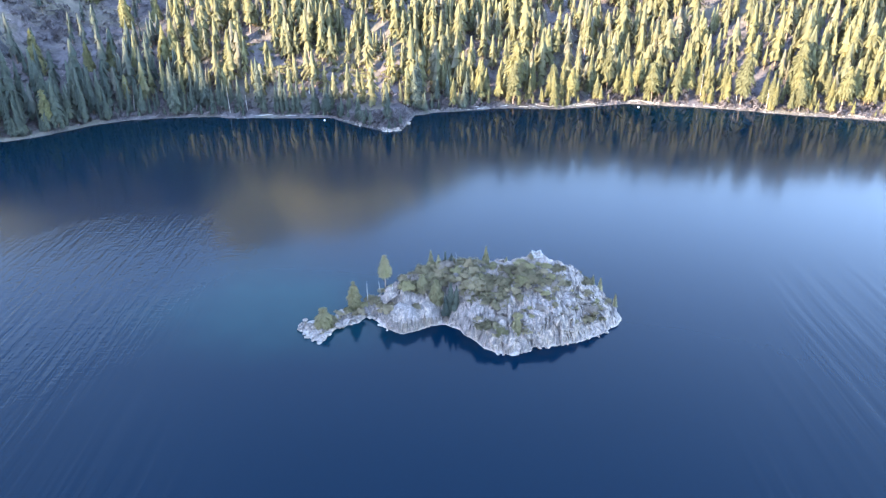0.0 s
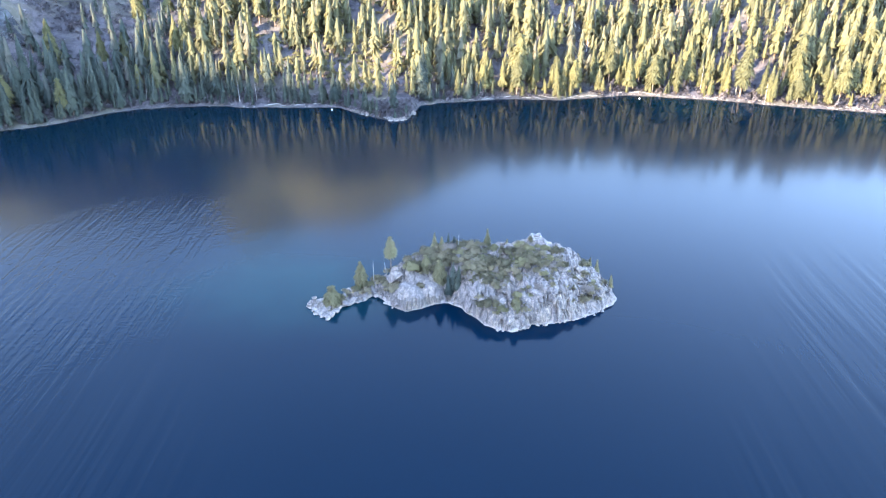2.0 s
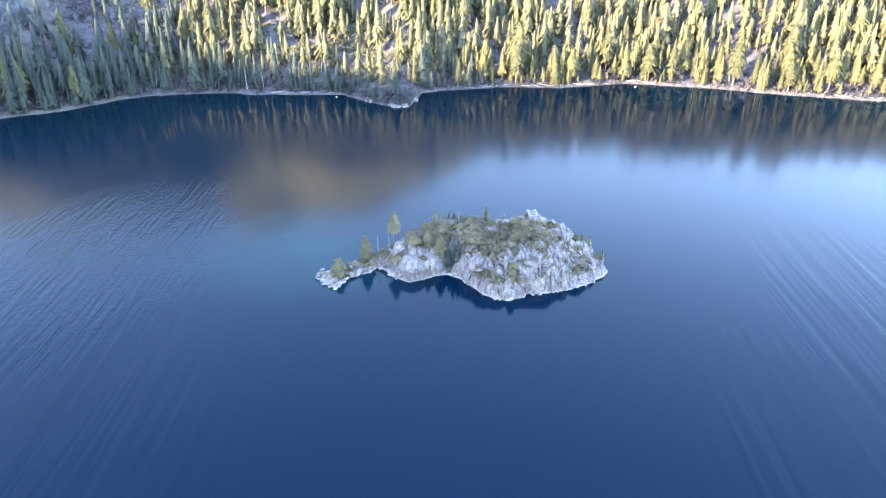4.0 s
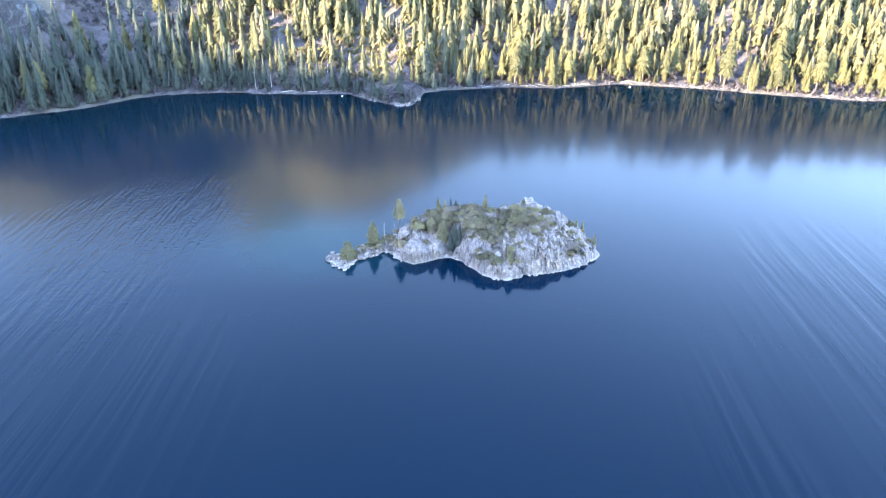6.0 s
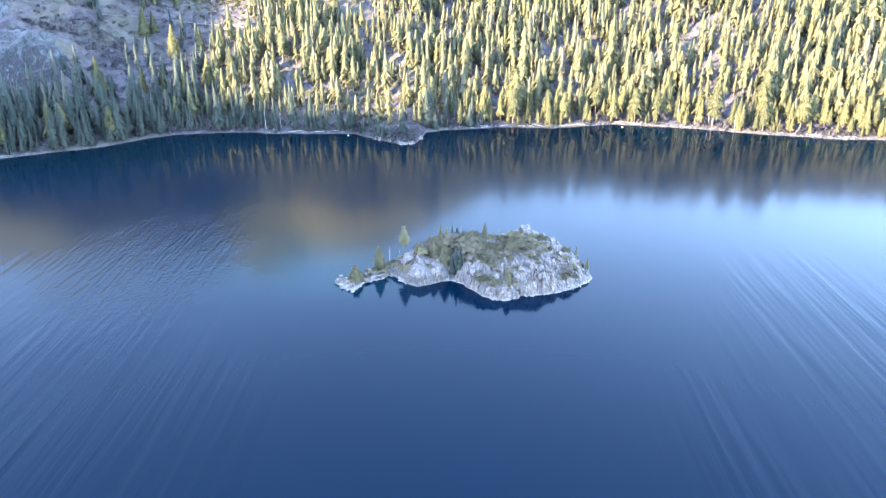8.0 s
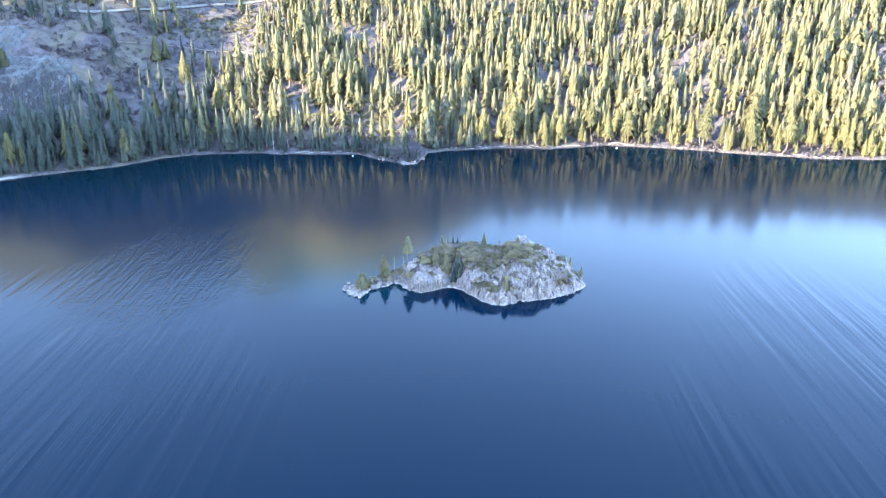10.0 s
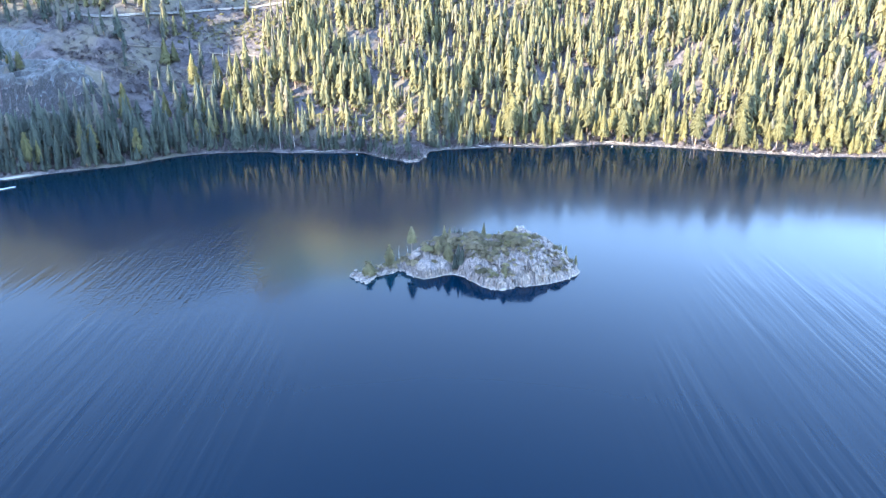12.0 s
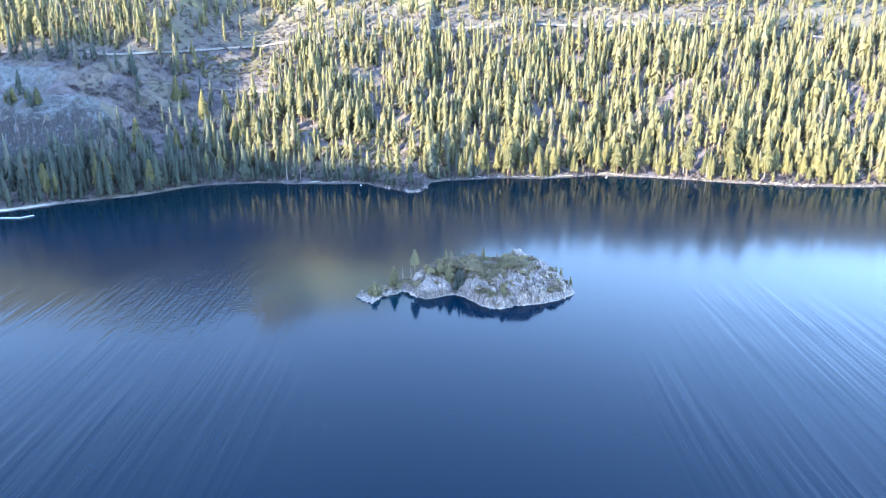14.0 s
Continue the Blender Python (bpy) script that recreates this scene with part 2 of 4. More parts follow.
def foliage(name, dark, light, dry=None, island=False):
    m, nt, bsdf = material(name, 0.8, 0.15)
    p = spot(nt)
    if island:
        rnd = node(nt, "ShaderNodeNewGeometry").outputs["Random Per Island"]
    else:
        rnd = node(nt, "ShaderNodeObjectInfo").outputs["Random"]
    stand = noise_of(nt, scaled(nt, p, 1, 1, 0.1), 0.07, 2)
    if island:
        # every tree has its own tint
        cell = node(nt, "ShaderNodeTexVoronoi", {"Vector": scaled(nt, p, 1, 1, 0), "Scale": 0.11}).outputs["Color"]
        cell = node(nt, "ShaderNodeSeparateColor", {0: cell})
        rnd = maths(nt, "ADD", maths(nt, "MULTIPLY", rnd, 0.3), maths(nt, "MULTIPLY", cell.outputs[0], 0.8))
    fac = maths(nt, "ADD", maths(nt, "MULTIPLY", rnd, 0.45), maths(nt, "MULTIPLY", noise_of(nt, p, 0.5, 3), 0.6))
    col = blend(nt, ramp(nt, fac, 0.15, 0.9), dark, light)
    if dry:
        col = blend(nt, ramp(nt, stand, 0.5, 0.72, 0.0, 0.7), col, dry)
        col = blend(nt, ramp(nt, cell.outputs[1], 0.88, 0.94, 0.0, 0.7), col, (0.150, 0.138, 0.110))
    nt.links.new(col, bsdf.inputs["Base Color"])
    # needles let some of the light through
    thin = nt.nodes.new("ShaderNodeBsdfTranslucent")
    nt.links.new(col, thin.inputs["Color"])
    mix = nt.nodes.new("ShaderNodeMixShader")
    mix.inputs[0].default_value = 0.35
    nt.links.new(bsdf.outputs[0], mix.inputs[1])
    nt.links.new(thin.outputs[0], mix.inputs[2])
    nt.links.new(mix.outputs[0], nt.nodes["Material Output"].inputs["Surface"])
    return m


def bark(name, a, b):
    m, nt, bsdf = material(name, 0.9, 0.15)
    p = spot(nt)
    col = blend(nt, ramp(nt, noise_of(nt, scaled(nt, p, 1, 1, 0.2), 3.0, 4), 0.35, 0.65), a, b)
    nt.links.new(col, bsdf.inputs["Base Color"])
    return m


M_GRANITE = granite("granite", (0.378, 0.295, 0.224), (0.168, 0.127, 0.098), glint=(0.52, 0.44, 0.365))
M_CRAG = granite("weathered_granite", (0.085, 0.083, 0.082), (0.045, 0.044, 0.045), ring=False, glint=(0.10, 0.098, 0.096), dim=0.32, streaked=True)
M_PALE_ROCK = granite("pale_granite", (0.27, 0.252, 0.235), (0.15, 0.138, 0.132), ring=False, glint=(0.34, 0.32, 0.305), dim=0.8)
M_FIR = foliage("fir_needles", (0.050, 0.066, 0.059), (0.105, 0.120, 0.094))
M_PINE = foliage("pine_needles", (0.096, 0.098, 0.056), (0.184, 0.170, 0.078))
M_PALE_PINE = foliage("pale_pine_needles", (0.160, 0.142, 0.078), (0.275, 0.243, 0.140))
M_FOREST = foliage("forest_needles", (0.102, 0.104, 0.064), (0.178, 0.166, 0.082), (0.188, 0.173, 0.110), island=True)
# copy of the forest needles with shade put in: darker and bluer
M_SHADED_FOREST = foliage("shaded_forest_needles", (0.042, 0.056, 0.051), (0.088, 0.104, 0.084), (0.112, 0.116, 0.098), island=True)
M_SHRUB = foliage("shrub_leaves", (0.165, 0.136, 0.082), (0.30, 0.246, 0.155))
M_DARK_SHRUB = foliage("dark_shrub_leaves", (0.112, 0.097, 0.058), (0.212, 0.180, 0.110))
M_GOLD_SHRUB = foliage("golden_shrub_leaves", (0.14, 0.125, 0.065), (0.27, 0.235, 0.125))
M_GREY_SHRUB = foliage("grey_twigs", (0.19, 0.156, 0.13), (0.31, 0.26, 0.22))
M_BRUSH = foliage("dry_brush", (0.050, 0.044, 0.048), (0.190, 0.163, 0.165), island=True)
M_GOLD_BRUSH = foliage("golden_brush_leaves", (0.10, 0.095, 0.048), (0.185, 0.170, 0.085), island=True)
M_BARK = bark("bark", (0.12, 0.085, 0.06), (0.24, 0.18, 0.14))
M_SNAG = bark("bleached_wood", (0.26, 0.24, 0.22), (0.42, 0.40, 0.37))


def ground_material():
    m, nt, bsdf = material("hillside_soil", 0.95, 0.1)
    p = spot(nt)
    big, mid, fine = noise_of(nt, p, 0.018, 4), noise_of(nt, p, 0.11, 5, 0.65), noise_of(nt, p, 0.9, 4, 0.7)
    col = blend(nt, ramp(nt, mid, 0.35, 0.65), (0.054, 0.048, 0.052), (0.116, 0.102, 0.105))
    col = blend(nt, ramp(nt, big, 0.45, 0.62, 0.0, 0.5), col, (0.12, 0.11, 0.072))
    col = blend(nt, ramp(nt, fine, 0.62, 0.80, 0.0, 0.35), col, (0.13, 0.115, 0.105))
    sep = node(nt, "ShaderNodeSeparateXYZ", {0: p})
    # tan litter and stones where the wood thins out
    col = blend(nt, ramp(nt, maths(nt, "ADD", sep.outputs[2], maths(nt, "MULTIPLY", maths(nt, "SUBTRACT", mid, 0.5), 120.0)), 95, 170, 0.0, 0.5), col, (0.105, 0.098, 0.070))
    # higher up, sunlit forest is painted in as gold, shade as a dark band
    high = maths(nt, "ADD", sep.outputs[2], maths(nt, "MULTIPLY", maths(nt, "SUBTRACT", big, 0.5), 160.0))
    col = blend(nt, ramp(nt, high, 180, 235, 0.0, 0.85), col, blend(nt, ramp(nt, mid, 0.35, 0.65, 0.25, 1.0), (0.150, 0.140, 0.052), blend(nt, ramp(nt, sep.outputs[0], -430, -360), blend(nt, ramp(nt, sep.outputs[0], -640, -570), (0.190, 0.168, 0.066), (0.045, 0.044, 0.028)), (0.31, 0.275, 0.098))))
    # pale gravel along the waterline
    z = maths(nt, "ADD", sep.outputs[2], maths(nt, "MULTIPLY", maths(nt, "SUBTRACT", fine, 0.5), 1.0))
    col = blend(nt, ramp(nt, z, 0.2, 0.8, 0.5, 0.0), col, (0.105, 0.09, 0.08))
    # pale sand of the beach by the dock
    sand = maths(nt, "MULTIPLY", ramp(nt, sep.outputs[0], -400, -375, 1.0, 0.0), ramp(nt, z, 1.2, 1.9, 0.9, 0.0))
    col = blend(nt, sand, col, (0.34, 0.31, 0.27))
    nt.links.new(col, bsdf.inputs["Base Color"])
    bump(nt, bsdf, maths(nt, "ADD", maths(nt, "MULTIPLY", fine, 0.35), maths(nt, "MULTIPLY", mid, 2.0)), 0.8, 1.2)
    return m


def water_material():
    m, nt, bsdf = material("lake_water", 0.085, 0.5)
    p = spot(nt)
    bsdf.inputs["IOR"].default_value = 1.175
    # clear deep blue water, greener over the shoal off the island's tail
    def off(cx, cy, rx, ry):
        d = node(nt, "ShaderNodeVectorMath", {0: node(nt, "ShaderNodeVectorMath", {0: p, 1: (-cx, -cy, 0)}, operation="ADD").outputs[0], 1: (1 / rx, 1 / ry, 0)}, operation="MULTIPLY").outputs[0]
        return node(nt, "ShaderNodeVectorMath", {0: d}, operation="LENGTH").outputs["Value"]
    big = noise_of(nt, p, 0.012, 3)
    shoal = maths(nt, "ADD", off(-80, 290, 85, 60), maths(nt, "MULTIPLY", maths(nt, "SUBTRACT", big, 0.5), 0.8))
    col = blend(nt, ramp(nt, shoal, 0.1, 1.1, 0.8, 0.0), (0.0001, 0.0076, 0.0180), (0.0025, 0.026, 0.032))
    col = blend(nt, ramp(nt, big, 0.35, 0.7, 0.0, 0.4), col, (0.0002, 0.0086, 0.0200))
    # the shelf under the far shore is shallower and greener
    shelf = maths(nt, "ADD", node(nt, "ShaderNodeSeparateXYZ", {0: p}).outputs[1], maths(nt, "MULTIPLY", maths(nt, "SUBTRACT", big, 0.5), 120.0))
    col = blend(nt, ramp(nt, shelf, 370, 520), col, (0.0004, 0.0074, 0.0135))
    nt.links.new(col, bsdf.inputs["Base Color"])
    # long ripples whose crests run away from the eye, in patches of wind
    warp = node(nt, "ShaderNodeVectorMath", {0: p, 1: node(nt, "ShaderNodeVectorMath", {0: node(nt, "ShaderNodeTexNoise", {"Vector": p, "Scale": 0.008}).outputs["Color"], 1: (5, 0, 0)}, operation="MULTIPLY").outputs[0]}, operation="ADD").outputs[0]
    long1 = noise_of(nt, scaled(nt, warp, 0.17, 0.006, 0), 1.0, 1.5)
    long2 = noise_of(nt, scaled(nt, warp, 0.8, 0.03, 0), 1.0, 1.5)
    chop = maths(nt, "ADD", noise_of(nt, scaled(nt, warp, 0.32, 0.035, 0), 1.0, 2.0), maths(nt, "MULTIPLY", noise_of(nt, scaled(nt, p, 0.22, 0.45, 0), 1.0, 3.0), 0.35))
    wind = ramp(nt, noise_of(nt, scaled(nt, p, 1, 0.5, 1), 0.011, 2.0), 0.40, 0.62)
    h = maths(nt, "ADD", maths(nt, "MULTIPLY", long1, 0.80), maths(nt, "MULTIPLY", long2, 0.07))
    lee = ramp(nt, off(20, 300, 110, 170), 0.8, 1.3)
    # a calm lane runs out from the island towards the open lake
    across = maths(nt, "ABSOLUTE", maths(nt, "SUBTRACT", node(nt, "ShaderNodeSeparateXYZ", {0: warp}).outputs[0], 6.0))
    lane = ramp(nt, maths(nt, "ADD", across, maths(nt, "MULTIPLY", maths(nt, "SUBTRACT", big, 0.5), 60.0)), 35, 110, 0.12, 1.0)
    lee = maths(nt, "MULTIPLY", lee, lane)
    # sheltered water under the far shore lies smooth
    y = node(nt, "ShaderNodeSeparateXYZ", {0: p}).outputs[1]
    lee = maths(nt, "MULTIPLY", lee, ramp(nt, y, 190, 370, 1.0, 0.0))
    gust = ramp(nt, maths(nt, "ADD", off(-172, 300, 72, 115), maths(nt, "MULTIPLY", maths(nt, "SUBTRACT", big, 0.5), 0.9)), 0.55, 1.15, 1.0, 0.0)
    lee = maths(nt, "MULTIPLY", lee, maths(nt, "SUBTRACT", 1.0, maths(nt, "MULTIPLY", gust, 0.6)))
    h = maths(nt, "MULTIPLY", h, maths(nt, "MULTIPLY", lee, maths(nt, "ADD", maths(nt, "MULTIPLY", wind, 0.75), 0.32)))
    h = maths(nt, "ADD", h, maths(nt, "MULTIPLY", maths(nt, "MULTIPLY", chop, gust), 0.6))
    # glassy close under the far shore, ruffled where the wind gets at it
    shore_off = maths(nt, "ADD", y, maths(nt, "MULTIPLY", maths(nt, "POWER", maths(nt, "MAXIMUM", maths(nt, "MULTIPLY", node(nt, "ShaderNodeSeparateXYZ", {0: p}).outputs[0], -1.0), 0.0), 2.0), 0.00069))
    ruffle = ramp(nt, shore_off, 455, 580, 0.125, 0.045)
    nt.links.new(maths(nt, "MULTIPLY", ruffle, ramp(nt, y, 120, 300, 0.6, 1.0)), bsdf.inputs["Roughness"])
    bump(nt, bsdf, h, 1.0, 0.55)
    return m


M_GROUND = ground_material()
M_WATER = water_material()


# ---- land, lake and island ----
def mesh_object(name, verts, faces, mat, parent=None, smooth_faces=False):
    me = bpy.data.meshes.new(name)
    verts = np.asarray(verts, np.float32)
    faces = np.asarray(faces, np.int32)
    n, k = faces.shape
    me.vertices.add(len(verts))
    me.vertices.foreach_set("co", verts.ravel())
    me.loops.add(n * k)
    me.loops.foreach_set("vertex_index", faces.ravel())
    me.polygons.add(n)
    me.polygons.foreach_set("loop_start", np.arange(0, n * k, k, dtype=np.int32))
    me.polygons.foreach_set("use_smooth", np.full(n, smooth_faces))
    me.update(calc_edges=True)
    me.materials.append(mat)
    ob = new(name, me)
    ob.parent = parent
    return ob


def grid_faces(nx, ny):
    a = (np.arange(ny - 1)[:, None] * nx + np.arange(nx - 1)[None, :]).ravel()
    return np.stack([a, a + 1, a + 1 + nx, a + nx], 1)


def sheet(name, xs, ys, height, mat):
    gx, gy = np.meshgrid(xs, ys)
    gz = height(gx, gy)
    return mesh_object(name, np.stack([gx.ravel(), gy.ravel(), gz.ravel()], 1), grid_faces(len(xs), len(ys)), mat, smooth_faces=True)


xs = np.concatenate([np.arange(-4000, -1600, 90), np.arange(-1600, -760, 24), np.arange(-760, 760, 4.0), np.arange(760, 4000, 90)])
ys = np.concatenate([np.arange(-4000, -1300, 90), np.arange(-1300, 0, 20), np.arange(0, 430, 60), np.arange(430, 1120, 4.0), np.arange(1120, 1700, 20), np.arange(1700, 4500, 100)])
ground = tagged(sheet("ground", xs, ys, land, M_GROUND), "steep brushy mountainside sloping down to the lake", "hillside", kind="structure")

lake = mesh_object("water", [(-4500, -4500, 0), (4500, -4500, 0), (4500, 4500, 0), (-4500, 4500, 0)], [(0, 1, 2, 3)], M_WATER)
tagged(lake, "deep blue alpine lake with faint wind ripples", "lake", kind="structure")



def island_mesh():
    gx, gy = np.meshgrid(np.arange(-68, 83, 0.5), np.arange(240, 329, 0.5))
    gz = island_height(gx, gy)
    steep = smooth(0.3, 2.0, gz)
    # upright flutes and ledges in the cliffs
    col, joint = blocks(gx / 2.7, gz / 9 + gy / 14, 111)
    ledge, _ = blocks(gx / 5.0, gz / 1.5, 121)
    wall, seam = blocks(gx / 6.5 + gz / 14, gz / 9, 116)
    push = steep * (1.1 * col + 0.35 * ledge + 1.7 * wall - 0.9 * smooth(0.22, 0, joint) - 1.0 * smooth(0.1, 0, seam) + 0.5 * fbm(gx / 2.5, gz / 2.5, 3, 131))
    v = np.stack([(gx + steep * 0.9 * fbm(gy / 3, gz / 3, 3, 151)).ravel(), (gy - push).ravel(), gz.ravel()], 1)
    keep_faces = grid_faces(gx.shape[1], gx.shape[0])
    keep_faces = keep_faces[(v[keep_faces, 2] > -8.9).any(1)]
    return v, keep_faces


island = new("island")
tagged(island, "pale fractured granite island with brush, rising from the lake", "island")
mesh_object("bedrock", *island_mesh(), M_GRANITE, island)



def slab(name, x0, x1, y0, y1, label):
    """Bare rock that stands out of the hillside: stepped, jointed blocks with a ragged edge."""
    gx, gy = np.meshgrid(np.arange(x0, x1, 1.3), np.arange(y0, y1, 1.1))
    ex, ey = (gx - (x0 + x1) / 2) / ((x1 - x0) / 2), (gy - (y0 + y1) / 2) / ((y1 - y0) / 2)
    edge = 1 - np.sqrt(np.abs(ex) ** 3 + np.abs(ey) ** 3) + 0.35 * fbm(gx / 16, gy / 10, 4, 171)
    b1, j1 = blocks(gx / 9, gy / 14, 181)
    b2, j2 = blocks(gx / 3.2, gy / 5, 191)
    up = 1.1 * b1 + 0.2 * b2 - 0.9 * smooth(0.16, 0, j1) - 0.2 * smooth(0.15, 0, j2) + 0.7 * fbm(gx / 9, gy / 9, 3, 201)
    gz = land(gx, gy) + smooth(0.0, 0.12, edge) * (1.6 + up) - 2.5 * smooth(0.06, 0.0, edge)
    col, _ = blocks(gx / 3.0, gz / 7, 211)
    faces = grid_faces(gx.shape[1], gx.shape[0])
    faces = faces[(edge.ravel()[faces] > 0).any(1)]
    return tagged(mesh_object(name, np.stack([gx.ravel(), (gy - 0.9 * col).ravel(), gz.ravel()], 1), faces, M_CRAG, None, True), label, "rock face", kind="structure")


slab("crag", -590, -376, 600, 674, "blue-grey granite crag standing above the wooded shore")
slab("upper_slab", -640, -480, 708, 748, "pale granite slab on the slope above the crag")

# ---- trees ----
def profile(rel, radius, shape):
    """Reach of the boughs along a crown, from its foot (0) to its tip (1)."""
    if shape == "cone":
        return radius * ((1 - rel) ** 0.82 * np.minimum(1, 0.62 + 2.4 * rel) + 0.03)
    return radius * (np.sqrt(np.clip(1 - (rel * 1.25 - 0.35) ** 2 / 0.82, 0.02, 1)) * 0.9 + 0.06)


def crown_arrays(rng, height, radius, low, branches, shape, sprigs=True, lean=0.0, fan=1.0, core=0.7, tiers=7, sides=10):
    """A conifer's crown: drooping fans on every bough round ragged skirts of dense needles. shape: cone for firs, round for old pines."""
    hf = np.sort(low + (1 - low) * rng.random(branches) ** 0.85)
    rel = (hf - low) / (1 - low)
    r = profile(rel, radius, shape)
    tier = 1 + 0.12 * np.sin(rel * (22 + 8 * rng.random()) + rng.random() * 6) + 0.10 * np.sin(rel * 9 + rng.random() * 6)
    r = r * tier * (0.72 + 0.42 * rng.random(branches))
    az = np.arange(branches) * 2.39996 + rng.normal(0, 0.5, branches)
    droop = np.where(rel > 0.9, 0.3, -0.95 + 0.3 * rel) + rng.normal(0, 0.12, branches)
    ca, sa = np.cos(az), np.sin(az)
    z0 = hf * height

    def at(out, side, up):
        return np.stack([ca * out - sa * side, sa * out + ca * side, z0 + up], 1)
    w = fan * (0.20 * r + 0.22)
    sway = rng.normal(0, 0.12, branches) * r
    groups = [(at(0.05 * r, 0 * r, 0.1 * r), at(0.6 * r, -w, droop * r * 0.45), at(r, sway, droop * r), at(0.6 * r, w, droop * r * 0.45)),
              (at(0.55 * r, 0 * r, droop * r * 0.4 + 0.55 * w), at(0.72 * r, -w * 0.8, droop * r * 0.7 - 0.25 * w), at(0.92 * r, -sway, droop * r - 1.1 * w), at(0.72 * r, w * 0.8, droop * r * 0.7 - 0.2 * w))]
    if sprigs:
        for sgn in (-1, 1):
            a, b = at(0.4 * r, sgn * 0.05 * r, droop * r * 0.3 + 0.15), at(0.92 * r, sgn * 0.40 * r, droop * r * 0.8 - 0.3 * w)
            c, e = at(0.75 * r, sgn * 0.08 * r, droop * r * 0.55 + 0.1), at(0.6 * r, sgn * (0.34 * r + 0.2), droop * r * 0.5 - 0.35 * w)
            groups.append((a, e, b, c) if sgn < 0 else (a, c, b, e))
    verts = np.concatenate([np.stack(g, 1).reshape(-1, 3) for g in groups])
    faces = np.arange(len(verts)).reshape(-1, 4)
    if core:
        # skirts of needles, one under the other, with ragged rims
        tt = np.linspace(0.0, 0.9, tiers) ** 0.92
        span = (1 - low) * height / tiers
        ang = np.arange(sides) * 2 * np.pi / sides
        cv = []
        for t in tt:
            reach = core * float(profile(t, radius, shape))
            rim = reach * rng.uniform(0.7, 1.3, sides) * np.where(np.arange(sides) % 2, 1.18, 0.78)
            turn = ang + rng.uniform(0, 6) + rng.normal(0, 0.10, sides)
            z = (low + (1 - low) * t) * height
            cv.append(np.stack([np.cos(turn) * rim, np.sin(turn) * rim, z - 0.16 * rim + rng.normal(0, 0.5, sides)], 1))
            cv.append(np.stack([np.cos(turn) * reach * 0.30, np.sin(turn) * reach * 0.30, np.full(sides, z + 1.55 * span)], 1))
        cf = [(2 * i * sides + j, 2 * i * sides + (j + 1) % sides, (2 * i + 1) * sides + (j + 1) % sides, (2 * i + 1) * sides + j) for i in range(tiers) for j in range(sides)]
        faces = np.concatenate([faces, np.array(cf) + len(verts)])
        verts = np.concatenate([verts, np.concatenate(cv)])
    verts[:, 2] = np.minimum(verts[:, 2], height * 1.02)
    return verts + verts[:, 2:] * (lean, 0, 0), faces


def crown_normals(verts, height):
    """Soft normals that point out of the crown, so that it takes the light as one body."""
    n = verts * (1, 1, 0)
    n = n / np.maximum(np.linalg.norm(n, axis=1), 0.3)[:, None] + (0, 0, 0.6)
    n = n + np.random.default_rng(3).normal(0, 0.48, n.shape)
    return n / np.linalg.norm(n, axis=1)[:, None]


def trunk_arrays(height, r0, sides=6, lean=0.0, top=0.97, wob=0.0):
    zs = np.array([-2.0, 0.0, 0.3 * height, 0.7 * height, top * height])
    rs = r0 * np.array([1.35, 1.2, 0.85, 0.42, 0.08])
    ang = np.arange(sides) * 2 * np.pi / sides
    v = np.concatenate([np.stack([np.cos(ang) * r + lean * z + wob * np.sin(z * 0.6), np.sin(ang) * r, np.full(sides, z)], 1) for z, r in zip(zs, rs)])
    f = [(i * sides + j, i * sides + (j + 1) % sides, (i + 1) * sides + (j + 1) % sides, (i + 1) * sides + j) for i in range(len(zs) - 1) for j in range(sides)]
    return v, np.array(f)


def make_tree(rng, name, label, height, radius, low, branches, shape, leaf, lean=0.0, fan=1.0, core=0.58):
    tree = new(name)
    tagged(tree, label, "tree")
    v, f = trunk_arrays(height, height * 0.013 + 0.08, 6, lean)
    mesh_object("trunk", v, f, M_BARK, tree, True)
    v, f = crown_arrays(rng, height, radius, low, branches, shape, True, lean, fan, core)
    crown = mesh_object("crown", v, f, leaf, tree, True)
    crown.data.normals_split_custom_set_from_vertices(crown_normals(v, height).tolist())
    return tree


def make_snag(name, label, height, r0, lean=0.05, rng=None):
    """A dead, bleached stem with a few broken limbs."""
    tree = new(name)
    tagged(tree, label, "dead tree")
    v, f = trunk_arrays(height, r0, 6, lean, 1.0, 0.06)
    mesh_object("trunk", v, f, M_SNAG, tree, True)
    for k in range(7):
        bm = bmesh.new()
        z = height * (0.35 + 0.08 * k)
        a, ln = k * 2.4, height * 0.09 * (1 - 0.06 * k)
        m = pose(lean * z, 0, z, 62, 0, math.degrees(a)) @ pose(0, 0, ln / 2)
        bmesh.ops.create_cone(bm, cap_ends=True, segments=4, radius1=r0 * 0.28, radius2=r0 * 0.08, depth=ln, matrix=m)
        me = bpy.data.meshes.new("limb")
        bm.to_mesh(me)
        bm.free()
        me.materials.append(M_SNAG)
        new("limb", me).parent = tree
    return tree


rng = np.random.default_rng(7)
FIR_LABEL = "dark green fir with a narrow pointed crown on the shore"
PINE_LABEL = "tall open-crowned pine on the lake shore"
kinds = []
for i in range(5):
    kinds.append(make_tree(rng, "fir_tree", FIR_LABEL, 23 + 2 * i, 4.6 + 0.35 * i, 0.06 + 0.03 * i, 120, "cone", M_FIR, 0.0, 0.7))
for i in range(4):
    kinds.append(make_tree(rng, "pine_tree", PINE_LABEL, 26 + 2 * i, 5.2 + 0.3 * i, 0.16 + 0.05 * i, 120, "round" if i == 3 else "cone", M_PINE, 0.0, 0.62))


